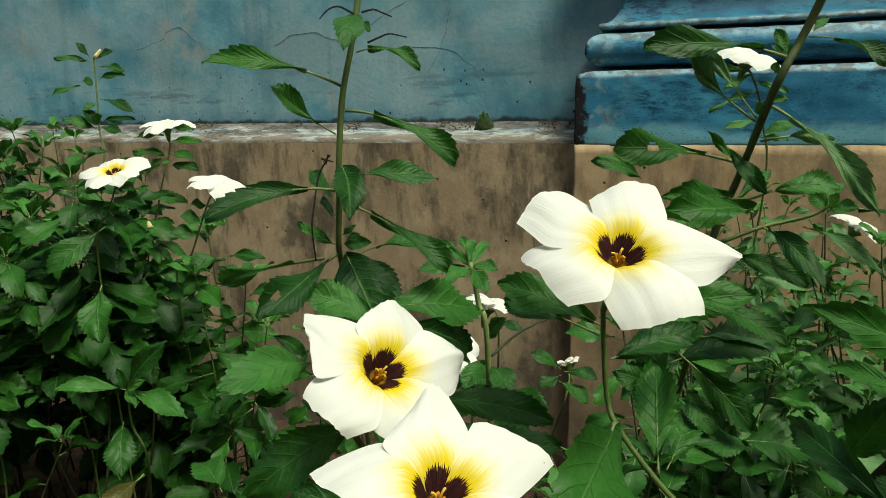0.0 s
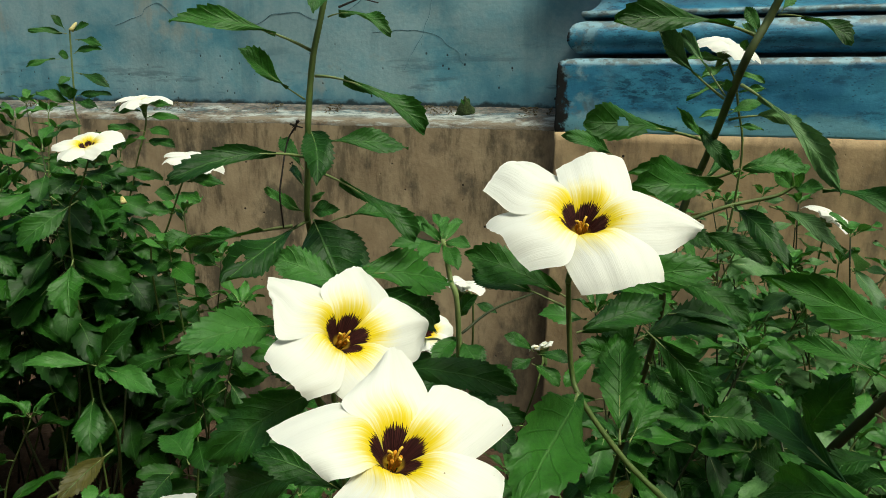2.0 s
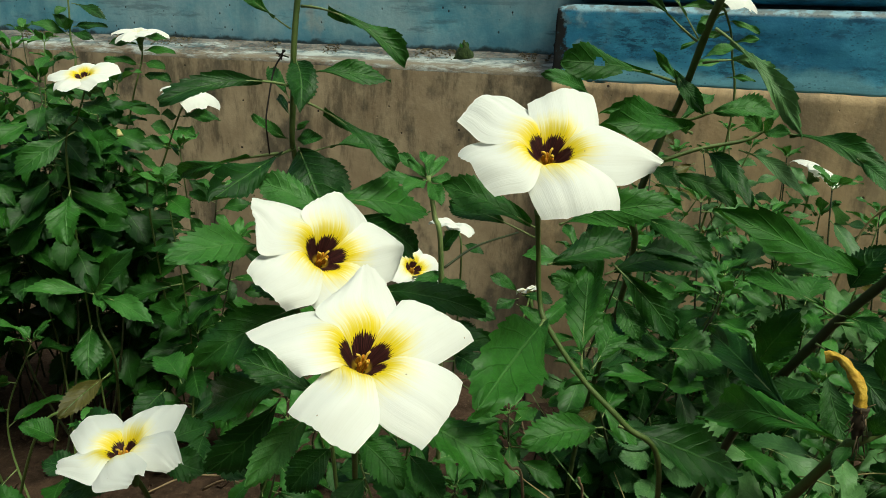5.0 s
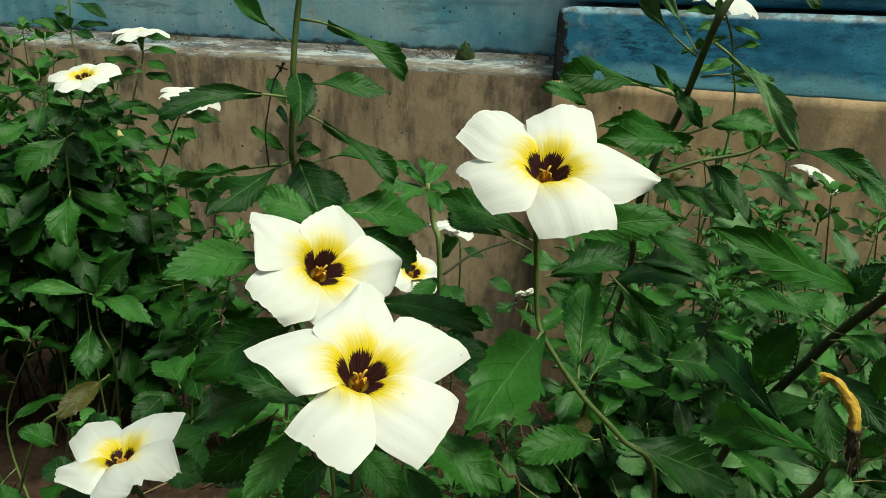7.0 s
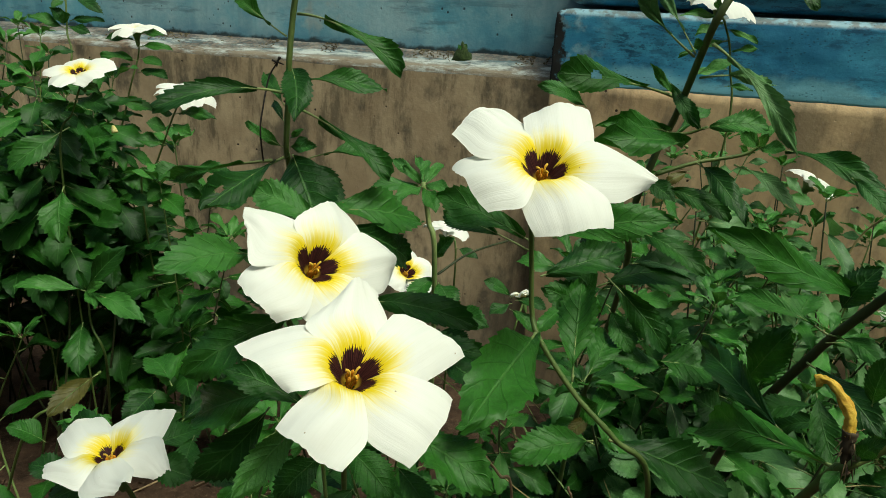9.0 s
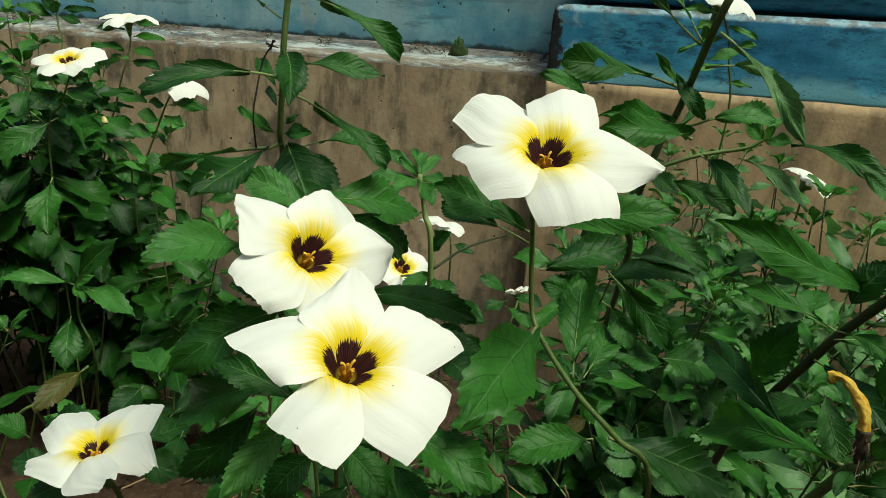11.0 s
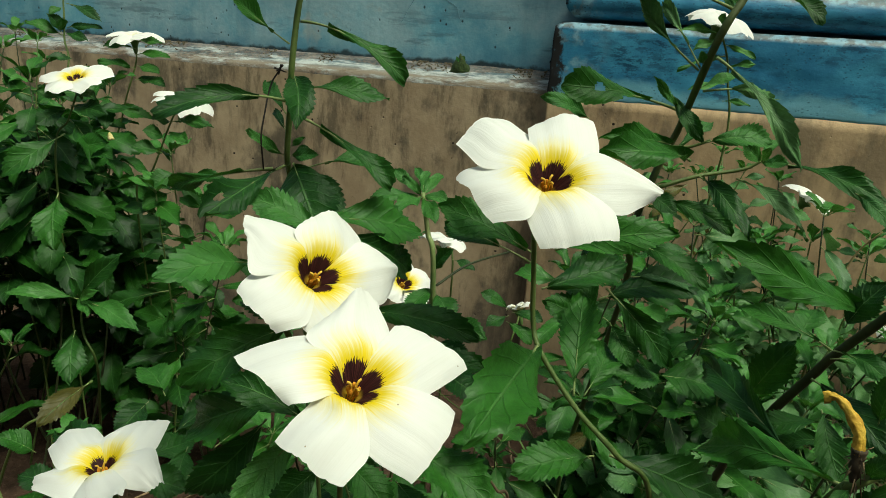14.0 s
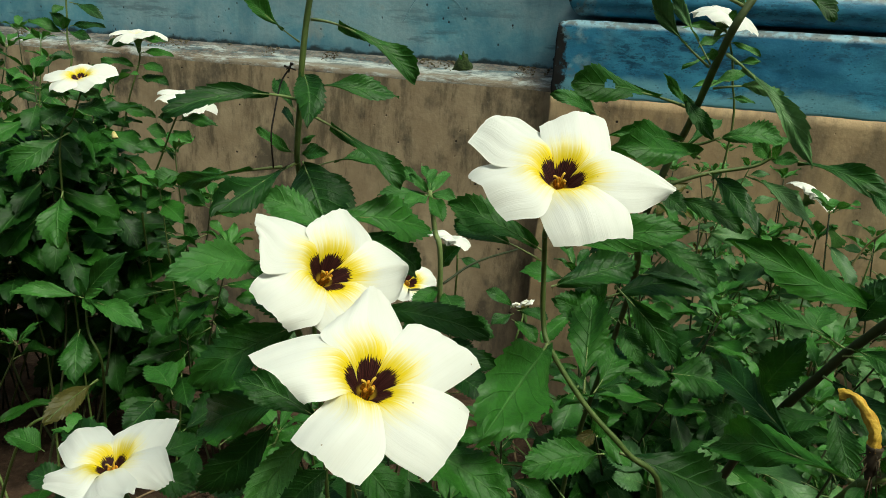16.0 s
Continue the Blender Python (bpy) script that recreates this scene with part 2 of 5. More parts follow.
def pier_paint():
    m = Nodes("worn_deep_blue_paint")
    ob = m.coord("Object")
    s, n, z = m.split(ob)
    mid, fine = m.noise(ob, 15.0, 6.0, 0.62, 0.4), m.noise(m.scaled(ob, (0.4, 0.4, 1.3)), 120.0, 6.0, 0.75)
    grain = m.noise(ob, 320.0, 3.0)
    col = m.mix(m.step(mid, 0.32, 0.68), (0.024, 0.156, 0.298), (0.066, 0.298, 0.468))
    col = m.mix(m.math('MULTIPLY', m.math('MULTIPLY', m.step(fine, 0.46, 0.57), m.step(m.noise(m.scaled(ob, (0.5, 0.5, 1.5)), 13.0, 5.0, 0.65), 0.38, 0.62)), 0.85), col, (0.007, 0.050, 0.105))
    wear = m.noise(ob, 30.0, 5.0, 0.6)
    wavy = m.math('ADD', z, m.math('MULTIPLY', m.math('SUBTRACT', wear, 0.5), 0.010))
    lip = m.math('MULTIPLY', m.step(wavy, 0.549, 0.553), m.step(wavy, 0.566, 0.562))
    foot = m.step(m.math('ADD', wavy, m.math('MULTIPLY', m.math('SUBTRACT', mid, 0.5), 0.05)), 0.494, 0.478)
    lip2 = m.math('MULTIPLY', m.step(wavy, 0.611, 0.613), m.step(wavy, 0.621, 0.617))
    col = m.mix(m.math('MULTIPLY', foot, 0.8), col, (0.20, 0.45, 0.55))
    # top of the round moulding painted paler: worn paint plus light from above
    worn_lit_crest = m.math('MULTIPLY', m.math('MULTIPLY', m.step(wavy, 0.592, 0.600), m.step(wavy, 0.611, 0.607)), m.step(wear, 0.36, 0.56, 0.35, 1.0))
    ridge = m.math('MAXIMUM', m.math('MAXIMUM', lip, lip2), worn_lit_crest)
    chip = m.mix(m.step(m.noise(ob, 75.0, 4.0), 0.42, 0.58), (0.30, 0.46, 0.53), (0.17, 0.17, 0.14))
    ends = m.math('MULTIPLY', m.step(s, -0.04, -0.11), m.step(wear, 0.46, 0.60))
    col = m.mix(m.math('MAXIMUM', m.math('MULTIPLY', ridge, 0.75), m.math('MULTIPLY', ends, 0.75)), col, chip)
    pock = m.math('MULTIPLY', m.step(m.cells(m.scaled(ob, (0.7, 0.7, 1.2)), 240.0), 0.30, 0.16), m.step(m.noise(ob, 36.0, 4.0), 0.46, 0.56))
    col = m.mix(m.math('MULTIPLY', pock, 0.5), col, (0.006, 0.032, 0.060))
    soot = m.step(m.math('ADD', m.math('MULTIPLY', m.step(s, -0.088, -0.126), 0.40), m.math('MULTIPLY', m.noise(ob, 48.0, 5.0, 0.65), 0.75)), 0.62, 0.72)
    col = m.mix(soot, col, (0.014, 0.014, 0.014))
    h = m.math('ADD', m.math('MULTIPLY', fine, 0.5), m.math('MULTIPLY', grain, 0.3))
    return m.finish(col, m.math('MULTIPLY_ADD', mid, 0.25, 0.38), m.bump(h, 0.35, 0.002), 0.45)


def plinth_paint(name, dark, light, stain):
    m = Nodes(name)
    ob = m.coord("Object")
    s, n, z = m.split(ob)
    big, mid = m.noise(ob, 6.0, 5.0, 0.6), m.noise(ob, 28.0, 6.0, 0.65)
    grain, drip = m.noise(ob, 210.0, 4.0), m.noise(m.scaled(ob, (30.0, 30.0, 8.0)), 1.0, 6.0, 0.7, 0.1)
    col = m.mix(m.step(m.math('MULTIPLY_ADD', mid, 0.5, m.math('MULTIPLY', big, 0.6)), 0.35, 0.75), dark, light)
    col = m.mix(m.math('MULTIPLY', m.step(drip, 0.47, 0.66), 0.6 * stain), col, (0.065, 0.055, 0.038))
    col = m.mix(m.math('MULTIPLY', m.step(m.noise(m.scaled(ob, (1.0, 1.0, 0.6)), 10.0, 6.0, 0.65), 0.50, 0.62), 0.7 * stain), col, (0.085, 0.073, 0.055))
    col = m.mix(m.math('MULTIPLY', m.step(grain, 0.58, 0.72), 0.4), col, (0.34, 0.27, 0.20))
    pits = m.math('MULTIPLY', m.step(m.cells(ob, 75.0), 0.16, 0.10), m.step(m.noise(ob, 26.0), 0.55, 0.6))
    col = m.mix(pits, col, (0.035, 0.025, 0.018))
    # darker towards the bottom, with an uneven upper edge
    low_tone = m.step(m.math('ADD', z, m.math('MULTIPLY', big, 0.25)), 0.36, 0.16)
    col = m.mix(m.math('MULTIPLY', low_tone, 0.55), col, (0.085, 0.072, 0.062))
    h = m.math('SUBTRACT', m.math('ADD', m.math('MULTIPLY', mid, 0.7), m.math('MULTIPLY', grain, 0.3)), pits)
    return m.finish(col, 0.86, m.bump(h, 0.5, 0.003), 0.2)


def ledge_paint():
    m = Nodes("dirty_pale_ledge")
    ob = m.coord("Object")
    s, n, z = m.split(ob)
    mid, grain = m.noise(m.scaled(ob, (0.4, 1.5, 1.5)), 42.0, 7.0, 0.72), m.noise(ob, 160.0, 4.0)
    col = m.mix(m.step(mid, 0.42, 0.60), (0.10, 0.145, 0.165), (0.42, 0.45, 0.44))
    front = m.step(n, 0.945, 0.925)
    col = m.mix(m.math('MULTIPLY', m.math('MULTIPLY', front, 0.85), m.step(mid, 0.62, 0.46)), col, (0.24, 0.19, 0.135))
    dirt = m.step(m.math('ADD', m.math('MULTIPLY', m.noise(m.scaled(ob, (0.5, 1.0, 1.0)), 30.0, 6.0, 0.7), 1.0), m.math('MULTIPLY', m.step(n, 0.94, 0.975), 0.22)), 0.50, 0.60)
    col = m.mix(m.math('MULTIPLY', dirt, 0.65), col, m.mix(m.step(grain, 0.4, 0.6), (0.03, 0.022, 0.016), (0.13, 0.075, 0.045)))
    h = m.math('ADD', mid, m.math('MULTIPLY', grain, 0.4))
    return m.finish(col, 0.85, m.bump(h, 0.5, 0.003), 0.2)


def soil():
    m = Nodes("red_brown_soil")
    ob = m.coord("Object")
    mid, grain = m.noise(ob, 22.0, 6.0, 0.7), m.noise(ob, 150.0, 5.0, 0.7)
    col = m.mix(m.step(mid, 0.3, 0.7), (0.028, 0.017, 0.011), (0.095, 0.057, 0.038))
    col = m.mix(m.math('MULTIPLY', m.step(grain, 0.52, 0.7), 0.6), col, (0.15, 0.10, 0.068))
    return m.finish(col, 0.95, m.bump(m.math('ADD', mid, m.math('MULTIPLY', grain, 0.6)), 0.8, 0.006), 0.15)


WALL, PIER, LEDGE, SOIL = wall_paint(), pier_paint(), ledge_paint(), soil()
PLINTH = plinth_paint("stained_brown_render", (0.310, 0.226, 0.142), (0.52, 0.402, 0.265), 1.15)
FOOT = plinth_paint("tan_render", (0.37, 0.255, 0.146), (0.57, 0.42, 0.25), 0.75)


# ---- mesh helpers ----
def mesh_object(name, verts, faces, material, uvs=None, smooth=True, stalk_from=None):
    me = bpy.data.meshes.new(name)
    me.from_pydata(verts, [], faces)
    if uvs is not None:
        layer = me.uv_layers.new(name="UVMap")
        idx = np.empty(len(me.loops), dtype=np.int32)
        me.loops.foreach_get("vertex_index", idx)
        layer.data.foreach_set("uv", np.asarray(uvs, dtype=np.float32)[idx].ravel())
    me.polygons.foreach_set("use_smooth", [smooth] * len(me.polygons))
    me.materials.append(material)
    if stalk_from is not None:
        me.materials.append(PETIOLE)
        me.polygons.foreach_set("material_index", [int(i >= stalk_from) for i in range(len(me.polygons))])
    me.update()
    return new(name, me)


def hang(ob, parent, m=None):
    """Makes ob a part of parent; m is its pose in the world."""
    m = m if m is not None else Matrix()
    ob.parent = parent
    ob.matrix_parent_inverse = POSES[parent.name].inverted()
    ob.matrix_basis = m
    POSES[ob.name] = m
    return ob


POSES = {}


def thing(name, base, label, category, group=""):
    ob = new(name)
    ob.empty_display_size = 0.02
    ob.location = base
    POSES[ob.name] = Matrix.Translation(base)
    return tagged(ob, label, category, group)


def spline(points, n):
    """n points along a smooth curve through the given ones."""
    p = [Vector(q) for q in points]
    p = [2 * p[0] - p[1]] + p + [2 * p[-1] - p[-2]]
    out = []
    for i in range(n):
        s = i / (n - 1) * (len(p) - 3)
        k = min(int(s), len(p) - 4)
        u = s - k
        a, b, c, d = p[k:k + 4]
        out.append(0.5 * (2 * b + (c - a) * u + (2 * a - 5 * b + 4 * c - d) * u * u + (3 * b - a - 3 * c + d) * u ** 3))
    return out


def tube_data(points, r0, r1, sides=8, knots=0.0, seed=0):
    rng = random.Random(seed)
    verts, faces = [], []
    side = Vector((1, 0, 0))
    last = len(points) - 1
    for i, p in enumerate(points):
        d = (points[min(i + 1, last)] - points[max(i - 1, 0)]).normalized()
        side = (side - d * side.dot(d)).normalized() if abs(side.dot(d)) < 0.95 else d.orthogonal().normalized()
        up = d.cross(side)
        r = (r0 + (r1 - r0) * i / last) * (1 + knots * (rng.random() - 0.4))
        for k in range(sides):
            a = 2 * math.pi * k / sides
            verts.append(p + (side * math.cos(a) + up * math.sin(a)) * r)
    for i in range(last):
        for k in range(sides):
            a, b = i * sides + k, i * sides + (k + 1) % sides
            faces.append((a, b, b + sides, a + sides))
    faces.append(tuple(range(sides - 1, -1, -1)))
    faces.append(tuple(range(last * sides, last * sides + sides)))
    return verts, faces


def tube(name, parent, points, r0, r1, material, n=None, sides=8, knots=0.12, label=""):
    pts = spline(points, n or 6 * len(points))
    v, f = tube_data(pts, r0, r1, sides, knots, len(pts))
    ob = mesh_object(name, v, f, material)
    hang(ob, parent)
    return tagged(ob, label)


def leaf_mesh(width, bend, stalk, seed, teeth=11, cols=6, hole=None, fold=0.12):
    """A serrated blade of length 1 along x on a short round stalk; z is its upper side."""
    rng = random.Random(seed)
    verts, faces, uvs = [], [], []
    per = 4
    teeth += 3 if width > 0.3 and cols > 3 else 0
    rows = teeth * per
    skew = rng.uniform(-0.035, 0.035)
    wob, ph = rng.uniform(0.03, 0.075), rng.uniform(0, 6.28)
    full = rng.uniform(0.85, 1.0)
    ea, eb = (0.95, 1.03) if width > 0.56 else (1.75, 0.85) if stalk >= 0.2 and width < 0.32 else (1.15, 0.95)
    peak = (ea / (ea + eb)) ** ea * (eb / (ea + eb)) ** eb
    keep = []
    for i in range(rows + 1):
        u = i / rows
        x = stalk + (1 - stalk) * u
        g = (u ** ea) * ((1 - u) ** eb) / peak * (1 - 0.06 * rng.random())
        half = max(width * 0.5 * g * full + 0.004, 0.005)
        saw = (i % per) / per
        for j in range(-cols, cols + 1):
            v = j / cols
            y, dx = half * v, 0.0
            if abs(j) == cols and 0.22 < u < 0.985:
                y *= 0.97 + (0.20 if cols == 3 else 0.24 if width > 0.34 else 0.19) * saw * min(1, 0.5 + u)
                dx = 0.026 * saw
            zz = 4 * bend * x * (1 - x) + abs(y) * fold * 2 + wob * math.sin(9 * x + ph + 2.2 * v) * v * v
            zz += (0.011 if width > 0.35 and cols > 3 else 0.004) * g * (0.5 - abs(((u - 0.17 * abs(v) - 0.03 * v * v) * 7) % 1 - 0.5)) * (1 - abs(v)) * 2
            zz += 0.020 * noise.noise(Vector((x * 5, y * 9, seed * 0.37)))
            verts.append((x + dx + abs(v) * 0.03 * g, y + skew * math.sin(math.pi * x), zz))
            uvs.append((u, (v + 1) / 2))
    w = 2 * cols + 1
    for i in range(rows):
        for j in range(2 * cols):
            a = i * w + j
            if hole and any(((i + 0.5) / rows - hu) ** 2 / ru ** 2 + ((j + 0.5) / cols - 1 - hv) ** 2 / rv ** 2 < 1 for hu, hv, ru, rv in hole):
                continue
            faces.append((a, a + 1, a + w + 1, a + w))
    blade = len(faces)
    if stalk > 0.02:
        pts = [Vector((x, skew * math.sin(math.pi * x), 4 * bend * x * (1 - x) - 0.004)) for x in (0, stalk * 0.35, stalk * 0.7, stalk, stalk + 0.12, stalk + 0.3)]
        tv, tf = tube_data(pts, 0.014, 0.005, 5)
        k = len(verts)
        verts += [tuple(p) for p in tv]
        uvs += [(0.5, 0.5)] * len(tv)
        faces += [tuple(q + k for q in f) for f in tf]
    return verts, faces, uvs, blade


def placed(base, tip, face):
    b, t, f = Vector(base), Vector(tip), Vector(face)
    x = (t - b)
    size = x.length
    x.normalize()
    z = (f - x * f.dot(x)).normalized()
    y = z.cross(x)
    m = Matrix(((x.x, y.x, z.x, b.x), (x.y, y.y, z.y, b.y), (x.z, y.z, z.z, b.z), (0, 0, 0, 1)))
    return m @ Matrix.Diagonal((size, size, size, 1))


COUNT = [0]


def leaf(shrub, base, tip, face, width, bend=0.05, stalk=0.1, material=None, hole=None, fold=0.12):
    """One blade with a shape of its own, from its node to its tip."""
    COUNT[0] += 1
    v, f, uv, blade = leaf_mesh(width, bend, stalk, COUNT[0] * 7, hole=hole, fold=fold)
    ob = mesh_object("leaf", v, f, material or LEAF, uv, stalk_from=blade)
    return hang(ob, shrub, placed(base, tip, face))


SHAPES = {}


def common_leaf(shrub, base, tip, face, material, kind):
    """One of a dozen blades that alike leaves share."""
    material = SMALL[material]
    key = (kind, material.name)
    if key not in SHAPES:
        rng = random.Random(500 + kind)
        v, f, uv, blade = leaf_mesh(rng.uniform(0.33, 0.46), rng.uniform(0.03, 0.13), rng.uniform(0.10, 0.2), 900 + kind, teeth=9, cols=3, fold=rng.uniform(0.05, 0.2))
        ob = mesh_object("leaf", v, f, material, uv, stalk_from=blade)
        SHAPES[key] = ob.data
    else:
        ob = new("leaf", SHAPES[key])
    return hang(ob, shrub, placed(base, tip, face))


# ---- the setting: ground, wall, plinth, ledge and pier ----
TURN = -19.0  # the wall runs to the right and towards the camera
WALLPOSE = pose(0, 0, 0, 0, 0, TURN)


def rough(p, size, scale):
    return noise.noise(Vector(p) * scale) * size


def ground():
    n, verts, faces, xs = 90, [], [], []
    for i in range(n + 1):
        s = i / n * 2 - 1
        xs.append(math.copysign(abs(s) ** 4.2 * 60 + abs(s) * 1.1, s))
    for y in xs:
        for x in xs:
            verts.append((x, y + 0.5, rough((x, y, 0), 0.016, 9) + rough((x, y, 3), 0.010, 31) if abs(x) < 3 and abs(y) < 3 else 0))
    for i in range(n):
        for j in range(n):
            a = i * (n + 1) + j
            faces.append((a, a + 1, a + n + 2, a + n + 1))
    return tagged(mesh_object("ground", verts, faces, SOIL), "bare red-brown garden soil below a wall", "soil", kind="structure")


def sweep(name, profile, s_values, place, material, amount=0.0012, scale=60):
    """A profile of (out, z) pairs carried along the wall; place(s, out) gives the spot on the plan."""
    verts, faces = [], []
    k = len(profile)
    for s in s_values:
        for o, z in profile:
            x, y = place(s, o)
            j = Vector((x, y, z))
            verts.append((x + rough(j, amount, scale), y + rough(j + Vector((7, 0, 0)), amount, scale) + rough(j, amount * 1.5, 9), z + rough(j + Vector((0, 5, 0)), amount, scale)))
    for i in range(len(s_values) - 1):
        for q in range(k - 1):
            a = i * k + q
            faces.append((a, a + k, a + k + 1, a + 1))
    return mesh_object(name, verts, faces, material)


def finely(a, b, step):
    n = max(1, round((b - a) / step))
    return [a + (b - a) * i / n for i in range(n + 1)]


def dense(profile, step=0.004):
    out = [profile[0]]
    for (o0, z0), (o1, z1) in zip(profile, profile[1:]):
        n = max(1, round(math.hypot(o1 - o0, z1 - z0) / step))
        out += [(o0 + (o1 - o0) * i / n, z0 + (z1 - z0) * i / n) for i in range(1, n + 1)]
    return out


def along_wall(s, o):
    return s, -o


LONG = [-4.0, -2.6] + finely(-1.9, -0.11, 0.012)
ground()
wall = sweep("wall_north", dense([(-1.25, -0.05), (-1.25, 1.6), (-0.975, 1.6)], 0.3) + dense([(-0.975, 1.55), (-0.975, 0.80)], 0.05) + dense([(-0.975, 0.79), (-0.975, 0.46)], 0.012),
             [-4.0, -2.6] + finely(-1.9, 0.0, 0.012), along_wall, WALL, 0.0016, 22)
wall.matrix_world = WALLPOSE
POSES[wall.name] = WALLPOSE
tagged(wall, "weathered blue limewashed garden wall with grey bare patches", "wall", kind="structure")
plinth = sweep("wall_plinth", dense([(-0.92, -0.05), (-0.92, 0.4665)], 0.012), LONG, along_wall, PLINTH, 0.0012, 30)
plinth.matrix_world = WALLPOSE
tagged(plinth, "stained brown rendered plinth below the blue wall", "plinth", kind="structure")
ledge = sweep("ledge", dense([(-0.92, 0.4665), (-0.9203, 0.4705), (-0.9235, 0.4745), (-0.955, 0.487), (-0.978, 0.4965), (-1.0, 0.498)], 0.004), LONG, along_wall, LEDGE, 0.0012, 30)
ledge.matrix_world = WALLPOSE
tagged(ledge, "pale dirty sloping ledge between wall and plinth", "ledge", kind="structure")

# unseen plain wall, added behind the camera to keep low sky light out
back = sweep("unseen_wall_south", dense([(1.55, -0.05), (1.55, 2.8), (1.8, 2.8), (1.8, -0.05)], 0.4), finely(-4.0, 4.0, 0.5), along_wall, PLINTH, 0.002, 5)
tagged(back, "unseen brown rendered wall added behind the camera to block low sky light", "wall", kind="structure")

# cracks in the limewash
def crack(points):
    pts = []
    for s, _, z in spline([(s, 0.0, z) for s, z in points], 14 * len(points)):
        s, z = s + rough((s, z, 1), 0.004, 45), z + rough((s, z, 2), 0.005, 45)
        j = Vector((s, 0.975, z))
        pts.append(Vector((s, 0.975 + rough(j + Vector((7, 0, 0)), 0.0016, 22) + rough(j, 0.0024, 9) - 0.0001, z)))
    v, f = tube_data(pts, 0.00042, 0.0003, 5, 0.9, 3)
    ob = mesh_object("crack", v, f, CRACK)
    hang(ob, wall, WALLPOSE)


crack([(-0.885, 0.622), (-0.836, 0.633), (-0.817, 0.648), (-0.787, 0.649), (-0.759, 0.629)])
crack([(-0.614, 0.614), (-0.566, 0.635), (-0.522, 0.626), (-0.498, 0.617)])
crack([(-0.414, 0.604), (-0.368, 0.604), (-0.324, 0.599), (-0.290, 0.580), (-0.272, 0.554)])
crack([(-0.315, 0.660), (-0.331, 0.606), (-0.352, 0.566), (-0.365, 0.546)])
crack([(-0.460, 0.628), (-0.412, 0.658), (-0.385, 0.672)])


def round_pier(s, o):
    """Round the pier's near corner: s below zero runs along its side, above zero along its front."""
    if s < 0:
        return -0.07 - o, 0.955 - o - s
    return -0.07 - o + s, 0.955 - o


def arc(o, z, r, a0, a1, n=12):
    return [(o + r * math.cos(radians(a0 + (a1 - a0) * i / n)), z + r * math.sin(radians(a0 + (a1 - a0) * i / n))) for i in range(n + 1)]


FRONT = [-0.30, -0.2, -0.1, -0.03, -0.008, -0.003, 0.0, 0.003, 0.008] + finely(0.014, 1.1, 0.008) + [1.6, 2.6, 4.0]
pier = sweep("pier", dense([(-0.004, 0.45), (-0.004, 0.61), (0.0, 0.66), (0.0, 1.6), (-0.295, 1.6), (-0.295, -0.05)], 0.1), FRONT, round_pier, PIER, 0.001, 30)
pier.matrix_world = WALLPOSE
POSES[pier.name] = WALLPOSE
tagged(pier, "deep blue painted masonry pier with worn mouldings", "pier", kind="structure")


def course(name, profile, material, label, amount=0.0010):
    ob = sweep(name, profile, FRONT, round_pier, material, amount, 75)
    hang(ob, pier, WALLPOSE)
    return tagged(ob, label)


course("pier_foot", dense([(0.055, -0.05), (0.055, 0.4662), (0.0, 0.4665)], 0.012), FOOT, "stained brown rendered foot")
course("base_block", dense([(0.0, 0.4645), (0.0548, 0.4648)] + [(0.0553, 0.473), (0.0555, 0.545), (0.055, 0.553), (0.048, 0.5585), (0.010, 0.561)], 0.005), PIER, "blue block with chipped edges", 0.0013)
course("round_moulding", [(0.0, 0.5655)] + arc(0.026, 0.5855, 0.0205, -80, 85) + [(0.0, 0.6065)], PIER, "blue rounded moulding, chipped at its end", 0.0011)
course("hollow_moulding", [(0.0, 0.611), (0.030, 0.6115), (0.0315, 0.614), (0.030, 0.6175)] + [(0.028 * (1 - math.sin(radians(a))), 0.6185 + 0.05 * (1 - math.cos(radians(a)))) for a in range(0, 91, 10)], PIER, "blue hollow moulding with a pale lip", 0.0009)
# added above the view: an overhang that shades the mouldings and wall corner
course("unseen_upper_moulding", [(0.0, 0.716)] + arc(0.022, 0.742, 0.024, -80, 85) + [(0.0, 0.768)], PIER, "unseen blue rounded moulding added to shade the mouldings and wall corner", 0.0011)


